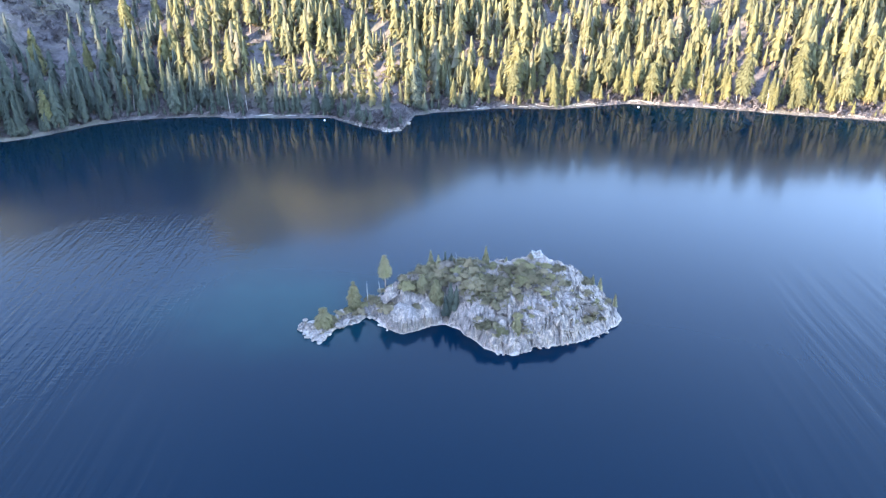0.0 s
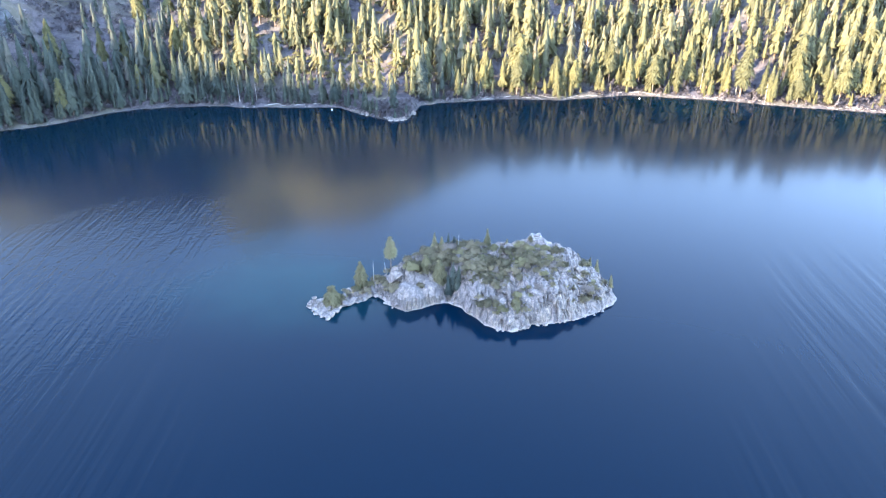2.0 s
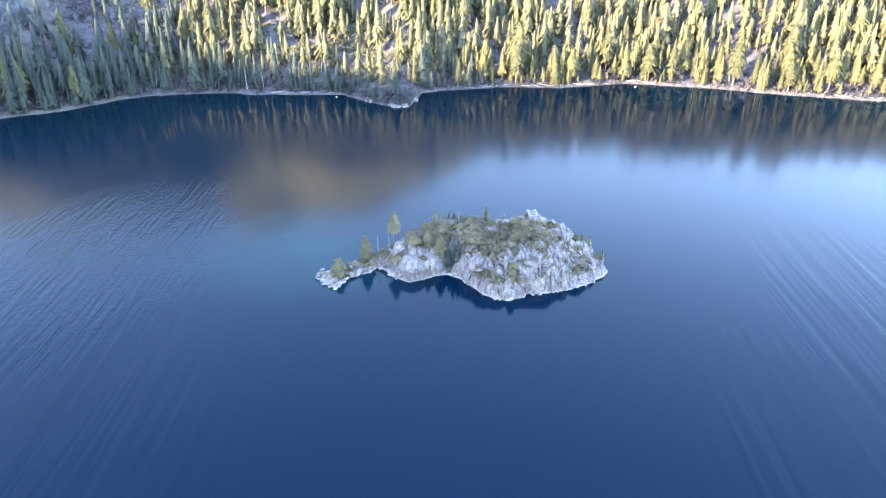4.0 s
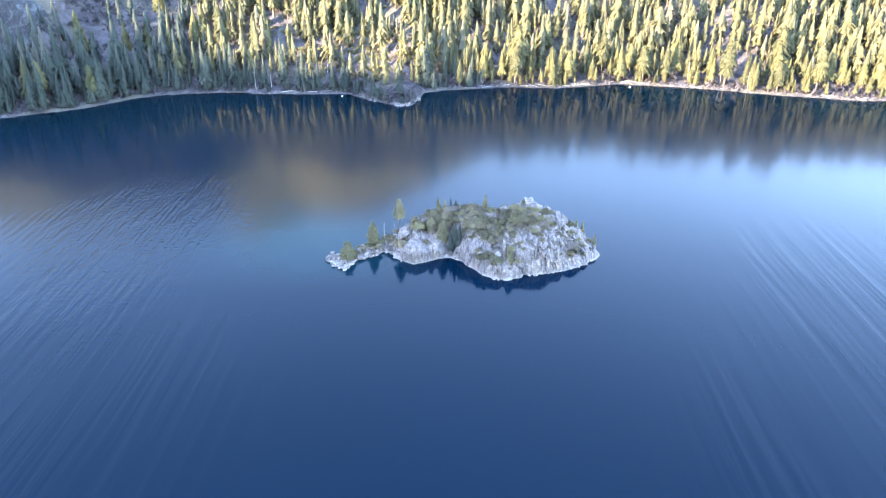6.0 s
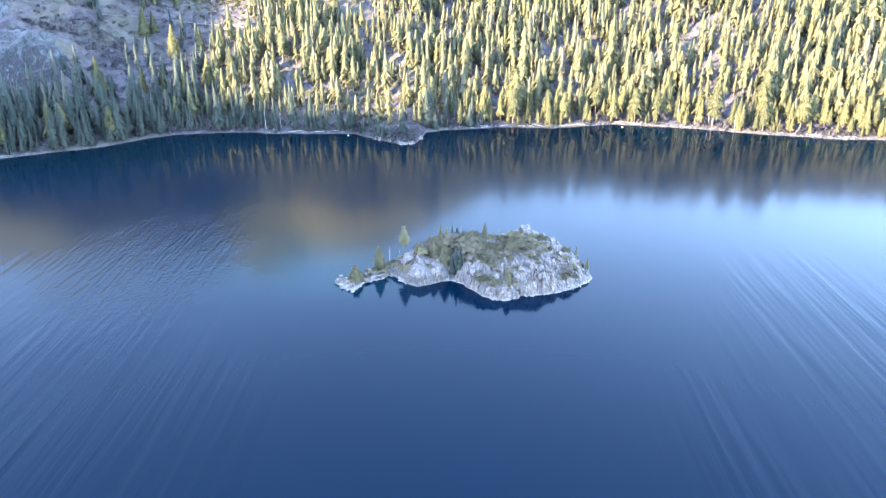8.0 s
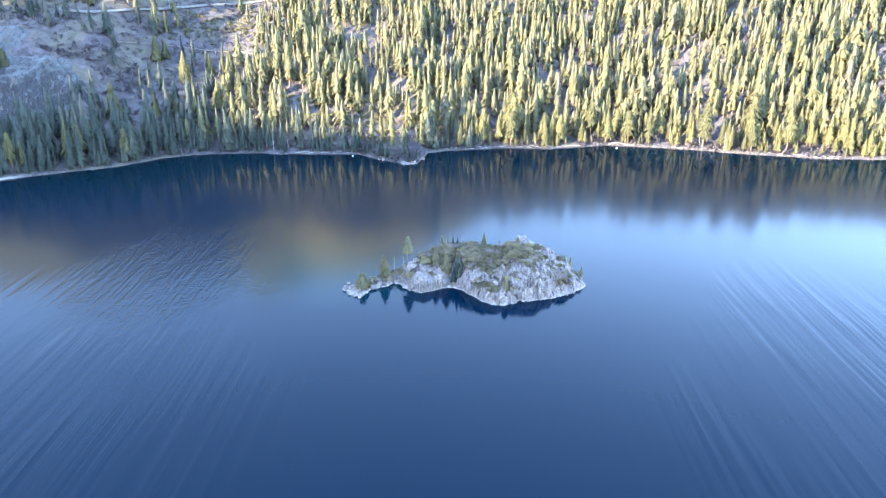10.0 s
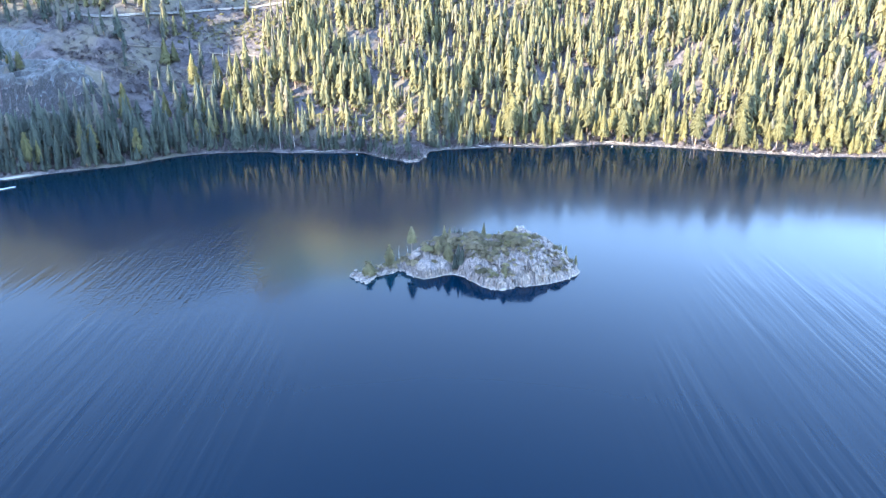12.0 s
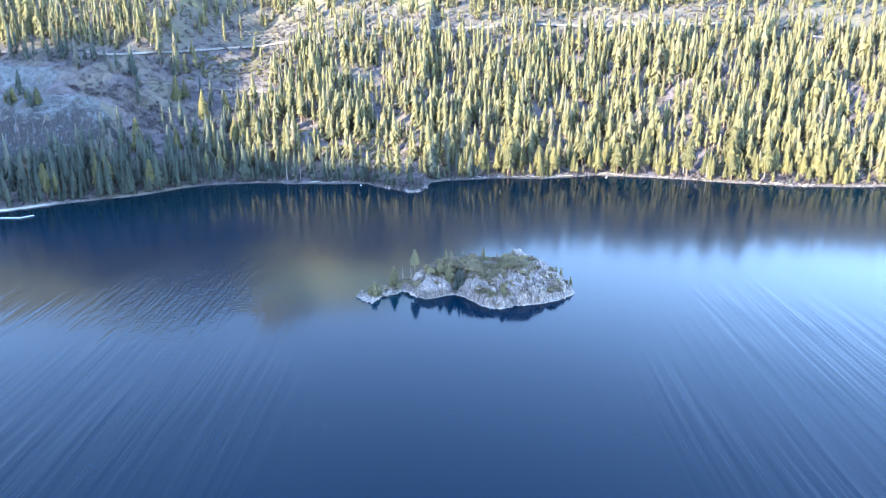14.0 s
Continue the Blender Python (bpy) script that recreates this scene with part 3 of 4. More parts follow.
def wooded(x, y):
    """How thickly the hillside is wooded, 0 to 1."""
    d = y - SHORE(x)
    dens = 0.82 * smooth(-275, -195, x) + 0.06
    dens = np.maximum(dens, 1.1 * smooth(95, 55, d - 60 * smooth(-360, -420, x)) * smooth(-120, -200, x))
    open_slope = 1 - smooth(-262, -205, x + 16 * fbm(x / 22, y / 22, 2, 145))
    dens = np.where(d > 95 + 60 * smooth(-360, -420, x), dens * (1 - open_slope) + 0.11 * open_slope, dens)
    dens = np.where((x < -400 + 0.35 * (y - 900)) & (y > 765), 0.72, dens)
    dens = np.where((x < -190) & (y > np.interp(x, ROAD_X, ROAD_Y) + 14), np.maximum(dens, 0.5), dens)
    dens = np.where((x > -300) & (x < -215) & (d > 110) & (d < 135), 0.6, dens)
    dens = dens * (1 - 0.9 * np.exp(-((x + 95) / 44) ** 4 - ((y - 666) / 11) ** 4))
    dens = dens * (1 - 0.92 * np.exp(-((x - 112 - (y - 740) * 0.1) / 10) ** 4 - ((y - 720) / 60) ** 4))
    crag = np.minimum(((x + 480) / 92) ** 2 + ((y - 655) / 62) ** 2, ((x + 530) / 70) ** 2 + ((y - 728) / 22) ** 2)
    dens = np.where(crag < 1, 0.012, dens)
    dens = np.where((x > -100) & (y > 920) & (y < 990), dens * 0.3, dens)
    dens = np.where((x > -92) & (x < -24) & (y < 592), 0.25, dens)
    dens = dens * (1 - 0.62 * np.exp(-((x + 105) / 85) ** 4 - ((y - 640) / 48) ** 4))
    dens = np.where(np.abs(y - np.interp(x, ROAD_X, ROAD_Y)) < 9, 0, dens)
    dens = dens * (1 - 0.3 * smooth(820, 900, y))
    dens = dens * (0.45 + 0.75 * smooth(-0.45, 0.3, fbm(x / 45, y / 45, 3, 141)))
    return dens


ROAD = [(-470, 790), (-438, 787), (-411, 786), (-392, 797), (-378, 825), (-364, 854), (-337, 887), (-311, 909), (-275, 925), (-229, 912), (-195, 906), (-124, 921),
        (-50, 918), (15, 938), (82, 943), (168, 960), (248, 944), (326, 928), (402, 914), (560, 880)]
ROAD_X, ROAD_Y = zip(*ROAD)

step = 9.4
gx, gy = np.meshgrid(np.arange(-640, 690, step), np.arange(440, 1130, step))
gx, gy = gx.ravel() + rng.uniform(-0.46, 0.46, gx.size) * step * 1.1, gy.ravel() + rng.uniform(-0.5, 0.5, gy.size) * step
d = gy - SHORE(gx)
gz = land(gx, gy)
keep = (np.abs(gx) < (gy + 170) * 0.625 + 20) & (gy < 1075 - 10 * smooth(0, 150, gx)) & (gz > 1.0) & (d > 4) & (rng.random(gx.size) < wooded(gx, gy))
gx, gy, gz, d = gx[keep], gy[keep], gz[keep], d[keep]
order = np.argsort(d + np.where(np.abs(gx) > 420, 200, 0))
gx, gy, gz, d = gx[order], gy[order], gz[order], d[order]
size = np.clip(0.98 * np.exp(rng.normal(0, 0.3, len(gx))), 0.4, 1.7)
size = size * (1 + 0.06 * smooth(-280, -340, gx) * smooth(110, 60, d)) * (1 - 0.2 * smooth(830, 930, gy))
spin = rng.uniform(0, 360, len(gx))
NEAREST = 200
for n in range(NEAREST):
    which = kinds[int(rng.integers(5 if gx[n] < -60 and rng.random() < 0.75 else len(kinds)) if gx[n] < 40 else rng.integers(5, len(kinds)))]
    s, slim = size[n] * 0.9, 0.85 if gx[n] < -120 else 0.98
    m = pose(gx[n], gy[n], gz[n] - 0.2, rng.normal(0, 1.5), rng.normal(0, 1.5), spin[n]) @ Matrix.Diagonal((s * slim * rng.uniform(0.9, 1.25), s * slim * rng.uniform(0.9, 1.25), s, 1))
    tagged(copy_thing(which, m), group="trees along the far shore")
for n in range(130):
    x = rng.uniform(-425, 465)
    y = float(SHORE(x)) + rng.uniform(2.5, 11)
    s = rng.uniform(0.22, 0.6)
    tagged(copy_thing(kinds[int(rng.integers(5)) if x < 40 else int(rng.integers(5, 8))], pose(x, y, float(land(x, y)) - 0.2, 0, 0, rng.uniform(0, 360)) @ Matrix.Diagonal((s * 1.1, s * 1.1, s, 1))), "young green conifer at the edge of the far shore", group="young trees at the water's edge")
for k in kinds:
    for o in (*k.children_recursive, k):
        bpy.data.objects.remove(o)

patterns = [crown_arrays(rng, 23 + i, 4.5 + 0.4 * (i % 4), 0.06 + 0.04 * (i % 5), 56, "cone" if i % 5 else "round", False, 0.0, 0.7, 0.56, 5, 8) for i in range(10)]
stems = trunk_arrays(25, 0.4, 4)
soft = [crown_normals(v, 25) for v, _ in patterns]
vs, fs, ns, tv, tf, base, tbase = [], [], [], [], [], 0, 0
for n in range(NEAREST, len(gx)):
    which = int(rng.integers(len(patterns)))
    v, f = patterns[which]
    s, a = size[n], math.radians(spin[n])
    w = s * rng.uniform(1.0, 1.6) * (0.85 if gx[n] < -215 else 1.0)
    turn = np.array([[math.cos(a) * w, math.sin(a) * w, 0], [-math.sin(a) * w, math.cos(a) * w, 0], [rng.normal(0, 0.02), rng.normal(0, 0.02), s]])
    vs.append(v @ turn + (gx[n], gy[n], gz[n] - 0.3))
    fs.append(f + base)
    ns.append(soft[which] @ (turn / w))
    base += len(v)
    tv.append(stems[0] @ turn + (gx[n], gy[n], gz[n] - 0.3))
    tf.append(stems[1] + tbase)
    tbase += len(stems[0])
forest = new("forest")
tagged(forest, "dense conifer forest covering the far mountainside", "forest", kind="stuff")
# lower western belt takes the needle copy with shade in its colour
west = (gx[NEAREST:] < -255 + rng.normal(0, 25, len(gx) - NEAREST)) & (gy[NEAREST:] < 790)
for pick, leaf in ((west, M_SHADED_FOREST), (~west, M_FOREST)):
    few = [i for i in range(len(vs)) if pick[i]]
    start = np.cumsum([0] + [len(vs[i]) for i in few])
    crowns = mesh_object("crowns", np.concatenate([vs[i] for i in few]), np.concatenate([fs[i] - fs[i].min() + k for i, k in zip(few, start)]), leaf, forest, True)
    n_all = np.concatenate([ns[i] for i in few])
    crowns.data.normals_split_custom_set_from_vertices((n_all / np.linalg.norm(n_all, axis=1)[:, None]).tolist())
mesh_object("trunks", np.concatenate(tv), np.concatenate(tf), M_BARK, forest)


# lone pines on the crag
for x, y, h in ((-494, 648, 19), (-468, 650, 20), (-483, 655, 11), (-505, 652, 12)):
    tree = make_tree(rng, "pine_tree", "lone pine on top of the granite crag", h, h * 0.24, 0.3, 150, "round", M_PINE, 0.0, 0.7, 0.5)
    tree.matrix_world = pose(x, y, float(land(x, y)) - 0.5, 0, 0, rng.uniform(0, 360))

# tall pines that catch the last sun above the shaded belt
for x, y, h in ((-350, 757, 27), (-342, 765, 21), (-308, 727, 31), (-285, 747, 22), (-269, 746, 23), (-262, 752, 26), (-355, 637, 33), (-256, 675, 28), (-248, 678, 31), (-232, 679, 34),
                (-224, 684, 30), (-314, 645, 22), (-295, 650, 24), (-195, 668, 29), (-186, 676, 27)):
    tree = make_tree(rng, "pine_tree", "tall pine rising out of the brush with a sunlit top", h * 1.12, h * 0.33, 0.1, 220, "cone", M_PINE, 0.0, 0.8)
    tree.matrix_world = pose(x, y, float(land(x, y)) - 0.5, 0, 0, rng.uniform(0, 360))

# ---- island: outcrops, boulders, shrubs, pines, stone house ----
def rock_arrays(rng, cuts=12, squash=0.75, level=2):
    bm = bmesh.new()
    bmesh.ops.create_icosphere(bm, subdivisions=level, radius=1.0)
    v = np.array([p.co[:] for p in bm.verts])
    f = np.array([[p.index for p in q.verts] for q in bm.faces])
    bm.free()
    for _ in range(cuts):
        n = rng.normal(size=3)
        n /= np.linalg.norm(n)
        off = rng.uniform(0.4, 0.75)
        over = np.maximum(v @ n - off, 0)
        v = v - over[:, None] * n * 0.94
    v = v * (1 + 0.05 * rng.normal(size=(len(v), 1)))
    return v * (rng.uniform(0.85, 1.25), rng.uniform(0.8, 1.1), squash), f


rocks = [rock_arrays(rng) for _ in range(7)]
ROCK_MESHES = []
for v, f in rocks:
    tmp = mesh_object("boulder", v, f, M_GRANITE)
    ROCK_MESHES.append(tmp.data)
    bpy.data.objects.remove(tmp)


def boulder(x, y, z, r, label, group, parent=None, name="boulder"):
    ob = new(name, ROCK_MESHES[int(rng.integers(len(ROCK_MESHES)))])
    ob.matrix_world = pose(x, y, z, rng.uniform(-25, 25), rng.uniform(-25, 25), rng.uniform(0, 360)) @ Matrix.Diagonal((r, r, r, 1))
    if parent:
        ob.parent = parent
    else:
        tagged(ob, label, "boulder", group)
    return ob


def ground_at(x, y):
    return float(island_height(x, y))


# slabs and knobs that stand proud of the bedrock
for n in range(34):
    x = rng.uniform(8, 76)
    t = rng.random()
    y = float(NEAR(x) + (292 - NEAR(x)) * (0.06 + 0.9 * t))
    boulder(x, y, ground_at(x, y) - 0.3, rng.uniform(1.0, 2.6), "", "", island, "outcrop")
for x, y, r in ((36, 288, 2.6), (33, 291, 2.8), (38, 289, 1.6), (48, 288, 2.2), (50, 289, 2.6), (53, 288, 2.4), (30, 292, 2.0), (56, 286, 2.6)):
    boulder(x, y, ground_at(x, y) - 0.7, r * 0.8, "", "", island, "outcrop")

M_WHITE_GRANITE = granite("bleached_granite", (0.44, 0.385, 0.335), (0.28, 0.24, 0.208), dim=1.5)
for x, y, z, rx, ry, rz, turn in ((-17.8, 270.5, 0.6, 7.6, 8.6, 8.2, 12), (-8.6, 274.8, 0.4, 5.2, 6.6, 7.6, -20), (-23.5, 273.5, 0.2, 4.2, 4.6, 4.4, 30)):
    v, f = rock_arrays(rng, 16, 1.0, 4)
    dome = mesh_object("dome", v * (rx, ry, rz), f, M_WHITE_GRANITE, island)
    dome.matrix_world = pose(x, y, z, 0, 0, turn)

WHITE_ROCK = "sun-bleached white granite boulder at the waterline"
x = -63.0
while x < 79:
    y = float(NEAR(x)) + rng.uniform(-0.7, 1.4)
    r = rng.uniform(0.4, 1.5) * (1.25 if x < -26 else 1.0)
    boulder(x, y, max(ground_at(x, y), 0) * 0.4 + r * 0.15, r, WHITE_ROCK, "boulders along the island's waterline")
    x += rng.uniform(1.2, 3.2)
# tumbled rocks of the tail
for x, y, r in ((-62, 265, 2.2), (-60.5, 268, 1.8), (-57, 261.5, 1.7), (-58.5, 259, 1.5), (-54, 257.5, 2.0), (-52.5, 255.5, 1.8), (-54.5, 260, 1.7), (-51, 258.5, 2.1),
                (-49.5, 261, 1.8), (-52.5, 262.5, 1.8), (-48.5, 264, 1.9), (-46, 267, 2.4), (-43, 269.5, 2.6), (-40, 271, 2.2), (-37.5, 273, 2.0), (-45, 274, 1.8), (-41, 277, 1.8),
                (-38, 280, 1.9), (-35.5, 283, 1.9), (-33, 286, 1.8), (-47, 271.5, 1.7), (-33, 275, 1.9), (-30, 274.5, 1.8), (-56, 265, 1.6), (-50, 266, 1.5)):
    boulder(x, y, max(ground_at(x, y), 0) + r * 0.2, r, "pale grey granite boulder tumbled on the island's low tail", "boulders of the island's tail")
boulder(-23.5, 279, ground_at(-23.5, 279) + 1.0, 4.6, "big rounded grey granite boulder above the white cliff", "")


def shrub_arrays(rng, lumps=9, leaves=640, leaf=0.10, solid=True):
    """A low, uneven bush of about unit radius: rounded lumps of twigs, covered in small leaf sprays that thin out towards its edge."""
    c = np.stack([rng.normal(0, 0.42, lumps), rng.normal(0, 0.38, lumps), rng.uniform(0.08, 0.5, lumps)], 1)
    c[:, 2] *= np.exp(-0.7 * (c[:, 0] ** 2 + c[:, 1] ** 2)) + 0.15
    rad = rng.uniform(0.22, 0.48, lumps)
    which = rng.integers(lumps, size=leaves)
    n = rng.normal(size=(leaves, 3))
    n[:, 2] = np.abs(n[:, 2]) * 0.9 - 0.2
    n /= np.linalg.norm(n, axis=1)[:, None]
    p = c[which] + n * (rad[which] * rng.uniform(0.8, 1.45, leaves))[:, None]
    p[:, 2] = np.maximum(p[:, 2], 0.02)
    a = np.cross(n, rng.normal(size=(leaves, 3)))
    a /= np.linalg.norm(a, axis=1)[:, None]
    b = np.cross(n, a)
    s = (leaf * rng.uniform(0.5, 1.4, leaves))[:, None]
    v = np.stack([p + a * s, p + b * s * 0.7 + n * s * 0.6, p - a * s, p - b * s * 0.7 - n * s * 0.3], 1).reshape(-1, 3)
    f = np.arange(len(v)).reshape(-1, 4)
    rings, sides = (4, 9) if solid else (2, 6)
    el, az = np.meshgrid(np.linspace(-0.25, 1.5, rings), np.arange(sides) * 2 * np.pi / sides, indexing="ij")
    dome = np.stack([np.cos(el) * np.cos(az), np.cos(el) * np.sin(az), np.sin(el)], 2).reshape(-1, 3)
    quads = np.array([(i * sides + j, i * sides + (j + 1) % sides, (i + 1) * sides + (j + 1) % sides, (i + 1) * sides + j) for i in range(rings - 1) for j in range(sides)])
    for k in range(lumps if solid else 1):
        f = np.concatenate([f, quads + len(v)])
        v = np.concatenate([v, c[k] + dome * rad[k] * (0.82 if solid else 1.15) * rng.uniform(0.85, 1.12, (len(dome), 1))])
    return v, f


def bush_normals(v):
    """Soft normals pointing out of a bush, with some scatter from leaf to leaf."""
    n = v * (1, 1, 1.2) + (0, 0, 0.85)
    n = n / np.linalg.norm(n, axis=1)[:, None] + np.random.default_rng(5).normal(0, 0.22, n.shape)
    return n / np.linalg.norm(n, axis=1)[:, None]


SHRUBS = []
for mat in (M_SHRUB, M_SHRUB, M_DARK_SHRUB, M_DARK_SHRUB, M_GOLD_SHRUB) + (M_GREY_SHRUB,) * 2:
    v, f = shrub_arrays(rng, int(rng.integers(7, 12)))
    tmp = mesh_object("shrub", v, f, mat, None, True)
    tmp.data.normals_split_custom_set_from_vertices(bush_normals(v).tolist())
    SHRUBS.append(tmp.data)
    bpy.data.objects.remove(tmp)


def shrub(x, y, r, grey=False, tall=1.0):
    ob = new("shrub", SHRUBS[5 + int(rng.integers(2))] if grey else SHRUBS[int(rng.integers(5))])
    ob.matrix_world = pose(x, y, ground_at(x, y) - 0.35, 0, 0, rng.uniform(0, 360)) @ Matrix.Diagonal((r, r, r * tall, 1))
    tagged(ob, "bare grey-brown twiggy shrub on the island" if grey else "olive-green evergreen shrub rooted among island granite", "shrub", "shrubs on the island")


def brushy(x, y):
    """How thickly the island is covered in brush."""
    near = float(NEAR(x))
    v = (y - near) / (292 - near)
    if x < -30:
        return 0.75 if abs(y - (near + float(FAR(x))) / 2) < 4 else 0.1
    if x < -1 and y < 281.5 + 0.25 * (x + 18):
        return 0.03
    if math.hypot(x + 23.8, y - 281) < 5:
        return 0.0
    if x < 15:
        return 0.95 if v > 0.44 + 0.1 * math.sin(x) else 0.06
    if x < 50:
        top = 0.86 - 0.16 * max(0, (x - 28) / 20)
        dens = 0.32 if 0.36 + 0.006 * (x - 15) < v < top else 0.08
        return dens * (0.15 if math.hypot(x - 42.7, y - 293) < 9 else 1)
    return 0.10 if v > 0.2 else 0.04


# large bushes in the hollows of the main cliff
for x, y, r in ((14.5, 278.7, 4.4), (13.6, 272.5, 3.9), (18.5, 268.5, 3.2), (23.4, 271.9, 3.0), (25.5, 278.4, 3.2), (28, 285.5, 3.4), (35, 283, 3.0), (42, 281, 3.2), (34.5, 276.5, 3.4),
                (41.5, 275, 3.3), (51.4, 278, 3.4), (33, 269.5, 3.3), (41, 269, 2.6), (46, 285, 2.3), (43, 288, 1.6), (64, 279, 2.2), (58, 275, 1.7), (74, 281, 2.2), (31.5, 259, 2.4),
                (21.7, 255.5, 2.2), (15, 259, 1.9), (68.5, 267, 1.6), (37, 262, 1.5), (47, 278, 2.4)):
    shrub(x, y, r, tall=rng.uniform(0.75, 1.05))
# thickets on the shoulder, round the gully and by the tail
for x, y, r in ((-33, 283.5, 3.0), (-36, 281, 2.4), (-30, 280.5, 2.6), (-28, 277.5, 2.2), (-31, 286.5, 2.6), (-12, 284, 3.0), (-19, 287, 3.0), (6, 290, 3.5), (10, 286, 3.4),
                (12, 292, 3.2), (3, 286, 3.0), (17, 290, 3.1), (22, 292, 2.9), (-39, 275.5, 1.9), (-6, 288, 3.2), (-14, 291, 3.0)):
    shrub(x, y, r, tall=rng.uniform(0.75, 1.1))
for n in range(26):
    x = rng.uniform(14, 62)
    y = float(NEAR(x)) + rng.uniform(4, 22)
    shrub(x, y, rng.uniform(1.0, 2.1), grey=rng.random() < 0.6, tall=rng.uniform(0.7, 1.0))
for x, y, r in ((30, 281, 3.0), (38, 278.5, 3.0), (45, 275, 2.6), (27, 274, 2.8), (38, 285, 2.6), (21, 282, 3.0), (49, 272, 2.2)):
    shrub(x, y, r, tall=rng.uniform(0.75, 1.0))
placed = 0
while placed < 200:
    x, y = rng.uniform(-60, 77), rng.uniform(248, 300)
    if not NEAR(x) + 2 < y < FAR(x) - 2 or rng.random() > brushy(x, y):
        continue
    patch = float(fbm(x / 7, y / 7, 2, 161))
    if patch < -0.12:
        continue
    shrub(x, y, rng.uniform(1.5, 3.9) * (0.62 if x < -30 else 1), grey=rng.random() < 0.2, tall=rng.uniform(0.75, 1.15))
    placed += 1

ISLAND_TREES = [
    (-26.5, 287, 20.5, 3.2, 0.55, "round", "tall pine with a bare lower trunk on the island"),
    (-40.0, 280, 15.5, 3.4, 0.10, "round", "leaning bushy young pine on the island's tail"),
    (-52.0, 267, 7.5, 4.6, 0.02, "round", "wide low pine among boulders on the island's tip"),
    (-5.9, 296, 10.5, 2.6, 0.10, "cone", "small pale green conifer on the island's back"),
    (-2.5, 293, 8.0, 2.4, 0.05, "cone", "small pale green conifer on the island's back"),
    (0.8, 297, 9.0, 1.3, 0.10, "cone", "thin dark fir spire on the island's back"),
    (3.6, 297, 7.5, 1.6, 0.05, "cone", "thin dark fir spire on the island's back"),
    (19.7, 299, 9.5, 2.2, 0.10, "cone", "small pale green conifer behind the island's crest"),
    (29.2, 298, 5.0, 1.6, 0.05, "cone", "short bright green fir behind the island's crest"),
    (72.2, 291, 8.0, 1.9, 0.15, "cone", "small fir on the island's steep end"),
    (69.3, 293, 7.0, 1.7, 0.15, "cone", "small fir on the island's steep end"),
    (77.2, 280, 7.5, 1.6, 0.15, "cone", "small fir on the island's steep end"),
    (-3.2, 278, 12.0, 3.6, 0.10, "round", "pale grey-green pine in the island's gully"),
    (-9.5, 283, 7.0, 2.8, 0.10, "round", "pale grey-green pine in the island's gully"),
    (2.9, 275, 13.5, 2.9, 0.05, "cone", "dark green fir in the island's gully"),
    (1.0, 273, 10.5, 2.6, 0.05, "cone", "dark green fir in the island's gully"),
    (5.0, 273, 11.0, 2.6, 0.05, "cone", "dark green fir in the island's gully"),
    (30.2, 254, 5.5, 2.6, 0.05, "round", "bushy green pine on the island's cliff"),
    (21.5, 253.5, 4.5, 2.2, 0.05, "round", "bushy green pine on the island's cliff"),
]
for x, y, h, r, low, shape, label in ISLAND_TREES:
    tree = make_tree(rng, "pine_tree" if shape == "round" else "fir_tree", label, h, r, low, 210, shape, M_FIR if "dark" in label else M_PALE_PINE, rng.normal(0, 0.03), 0.42, 0.5 if "dark" in label else 0.3)
    tree.matrix_world = pose(x, y, ground_at(x, y) - 0.4, 0, 0, rng.uniform(0, 360))
for x, y, h, r in ((5.8, 297, 9, 0.22), (-34.6, 283, 12.5, 0.25), (-22.8, 280, 8.5, 0.22), (-28.5, 286, 9.5, 0.2), (0.4, 276, 6, 0.15)):
    snag = make_snag("dead_tree", "bleached bare dead pine standing on the island", h, r, rng.normal(0, 0.05))
    snag.matrix_world = pose(x, y, ground_at(x, y) - 0.3, 0, 0, rng.uniform(0, 360))


# roofless stone house on the summit
def box(bm, x0, x1, y0, y1, z0, z1):
    bmesh.ops.create_cube(bm, size=1, matrix=Matrix.Translation(((x0 + x1) / 2, (y0 + y1) / 2, (z0 + z1) / 2)) @ Matrix.Diagonal((x1 - x0, y1 - y0, z1 - z0, 1)))


def part(name, bm, mat, parent, label=""):
    bmesh.ops.bevel(bm, geom=bm.edges[:], offset=0.06, segments=1, affect="EDGES")
    me = bpy.data.meshes.new(name)
    bm.to_mesh(me)
    bm.free()
    me.materials.append(mat)
    ob = new(name, me)
    ob.parent = parent
    return tagged(ob, label)


def masonry():
    m, nt, bsdf = material("rubble_masonry", 0.9, 0.2)
    p = spot(nt)
    cell = node(nt, "ShaderNodeTexVoronoi", {"Vector": p, "Scale": 2.6})
    edge = node(nt, "ShaderNodeTexVoronoi", {"Vector": p, "Scale": 2.6}, feature="DISTANCE_TO_EDGE").outputs["Distance"]
    shade = node(nt, "ShaderNodeSeparateColor", {0: cell.outputs["Color"]}).outputs[0]
    col = blend(nt, shade, (0.26, 0.24, 0.225), (0.42, 0.39, 0.365))
    col = blend(nt, ramp(nt, edge, 0.0, 0.09, 0.7, 0.0), col, (0.20, 0.19, 0.18))
    nt.links.new(col, bsdf.inputs["Base Color"])
    bump(nt, bsdf, ramp(nt, edge, 0.0, 0.2), 0.8, 0.08)
    return m


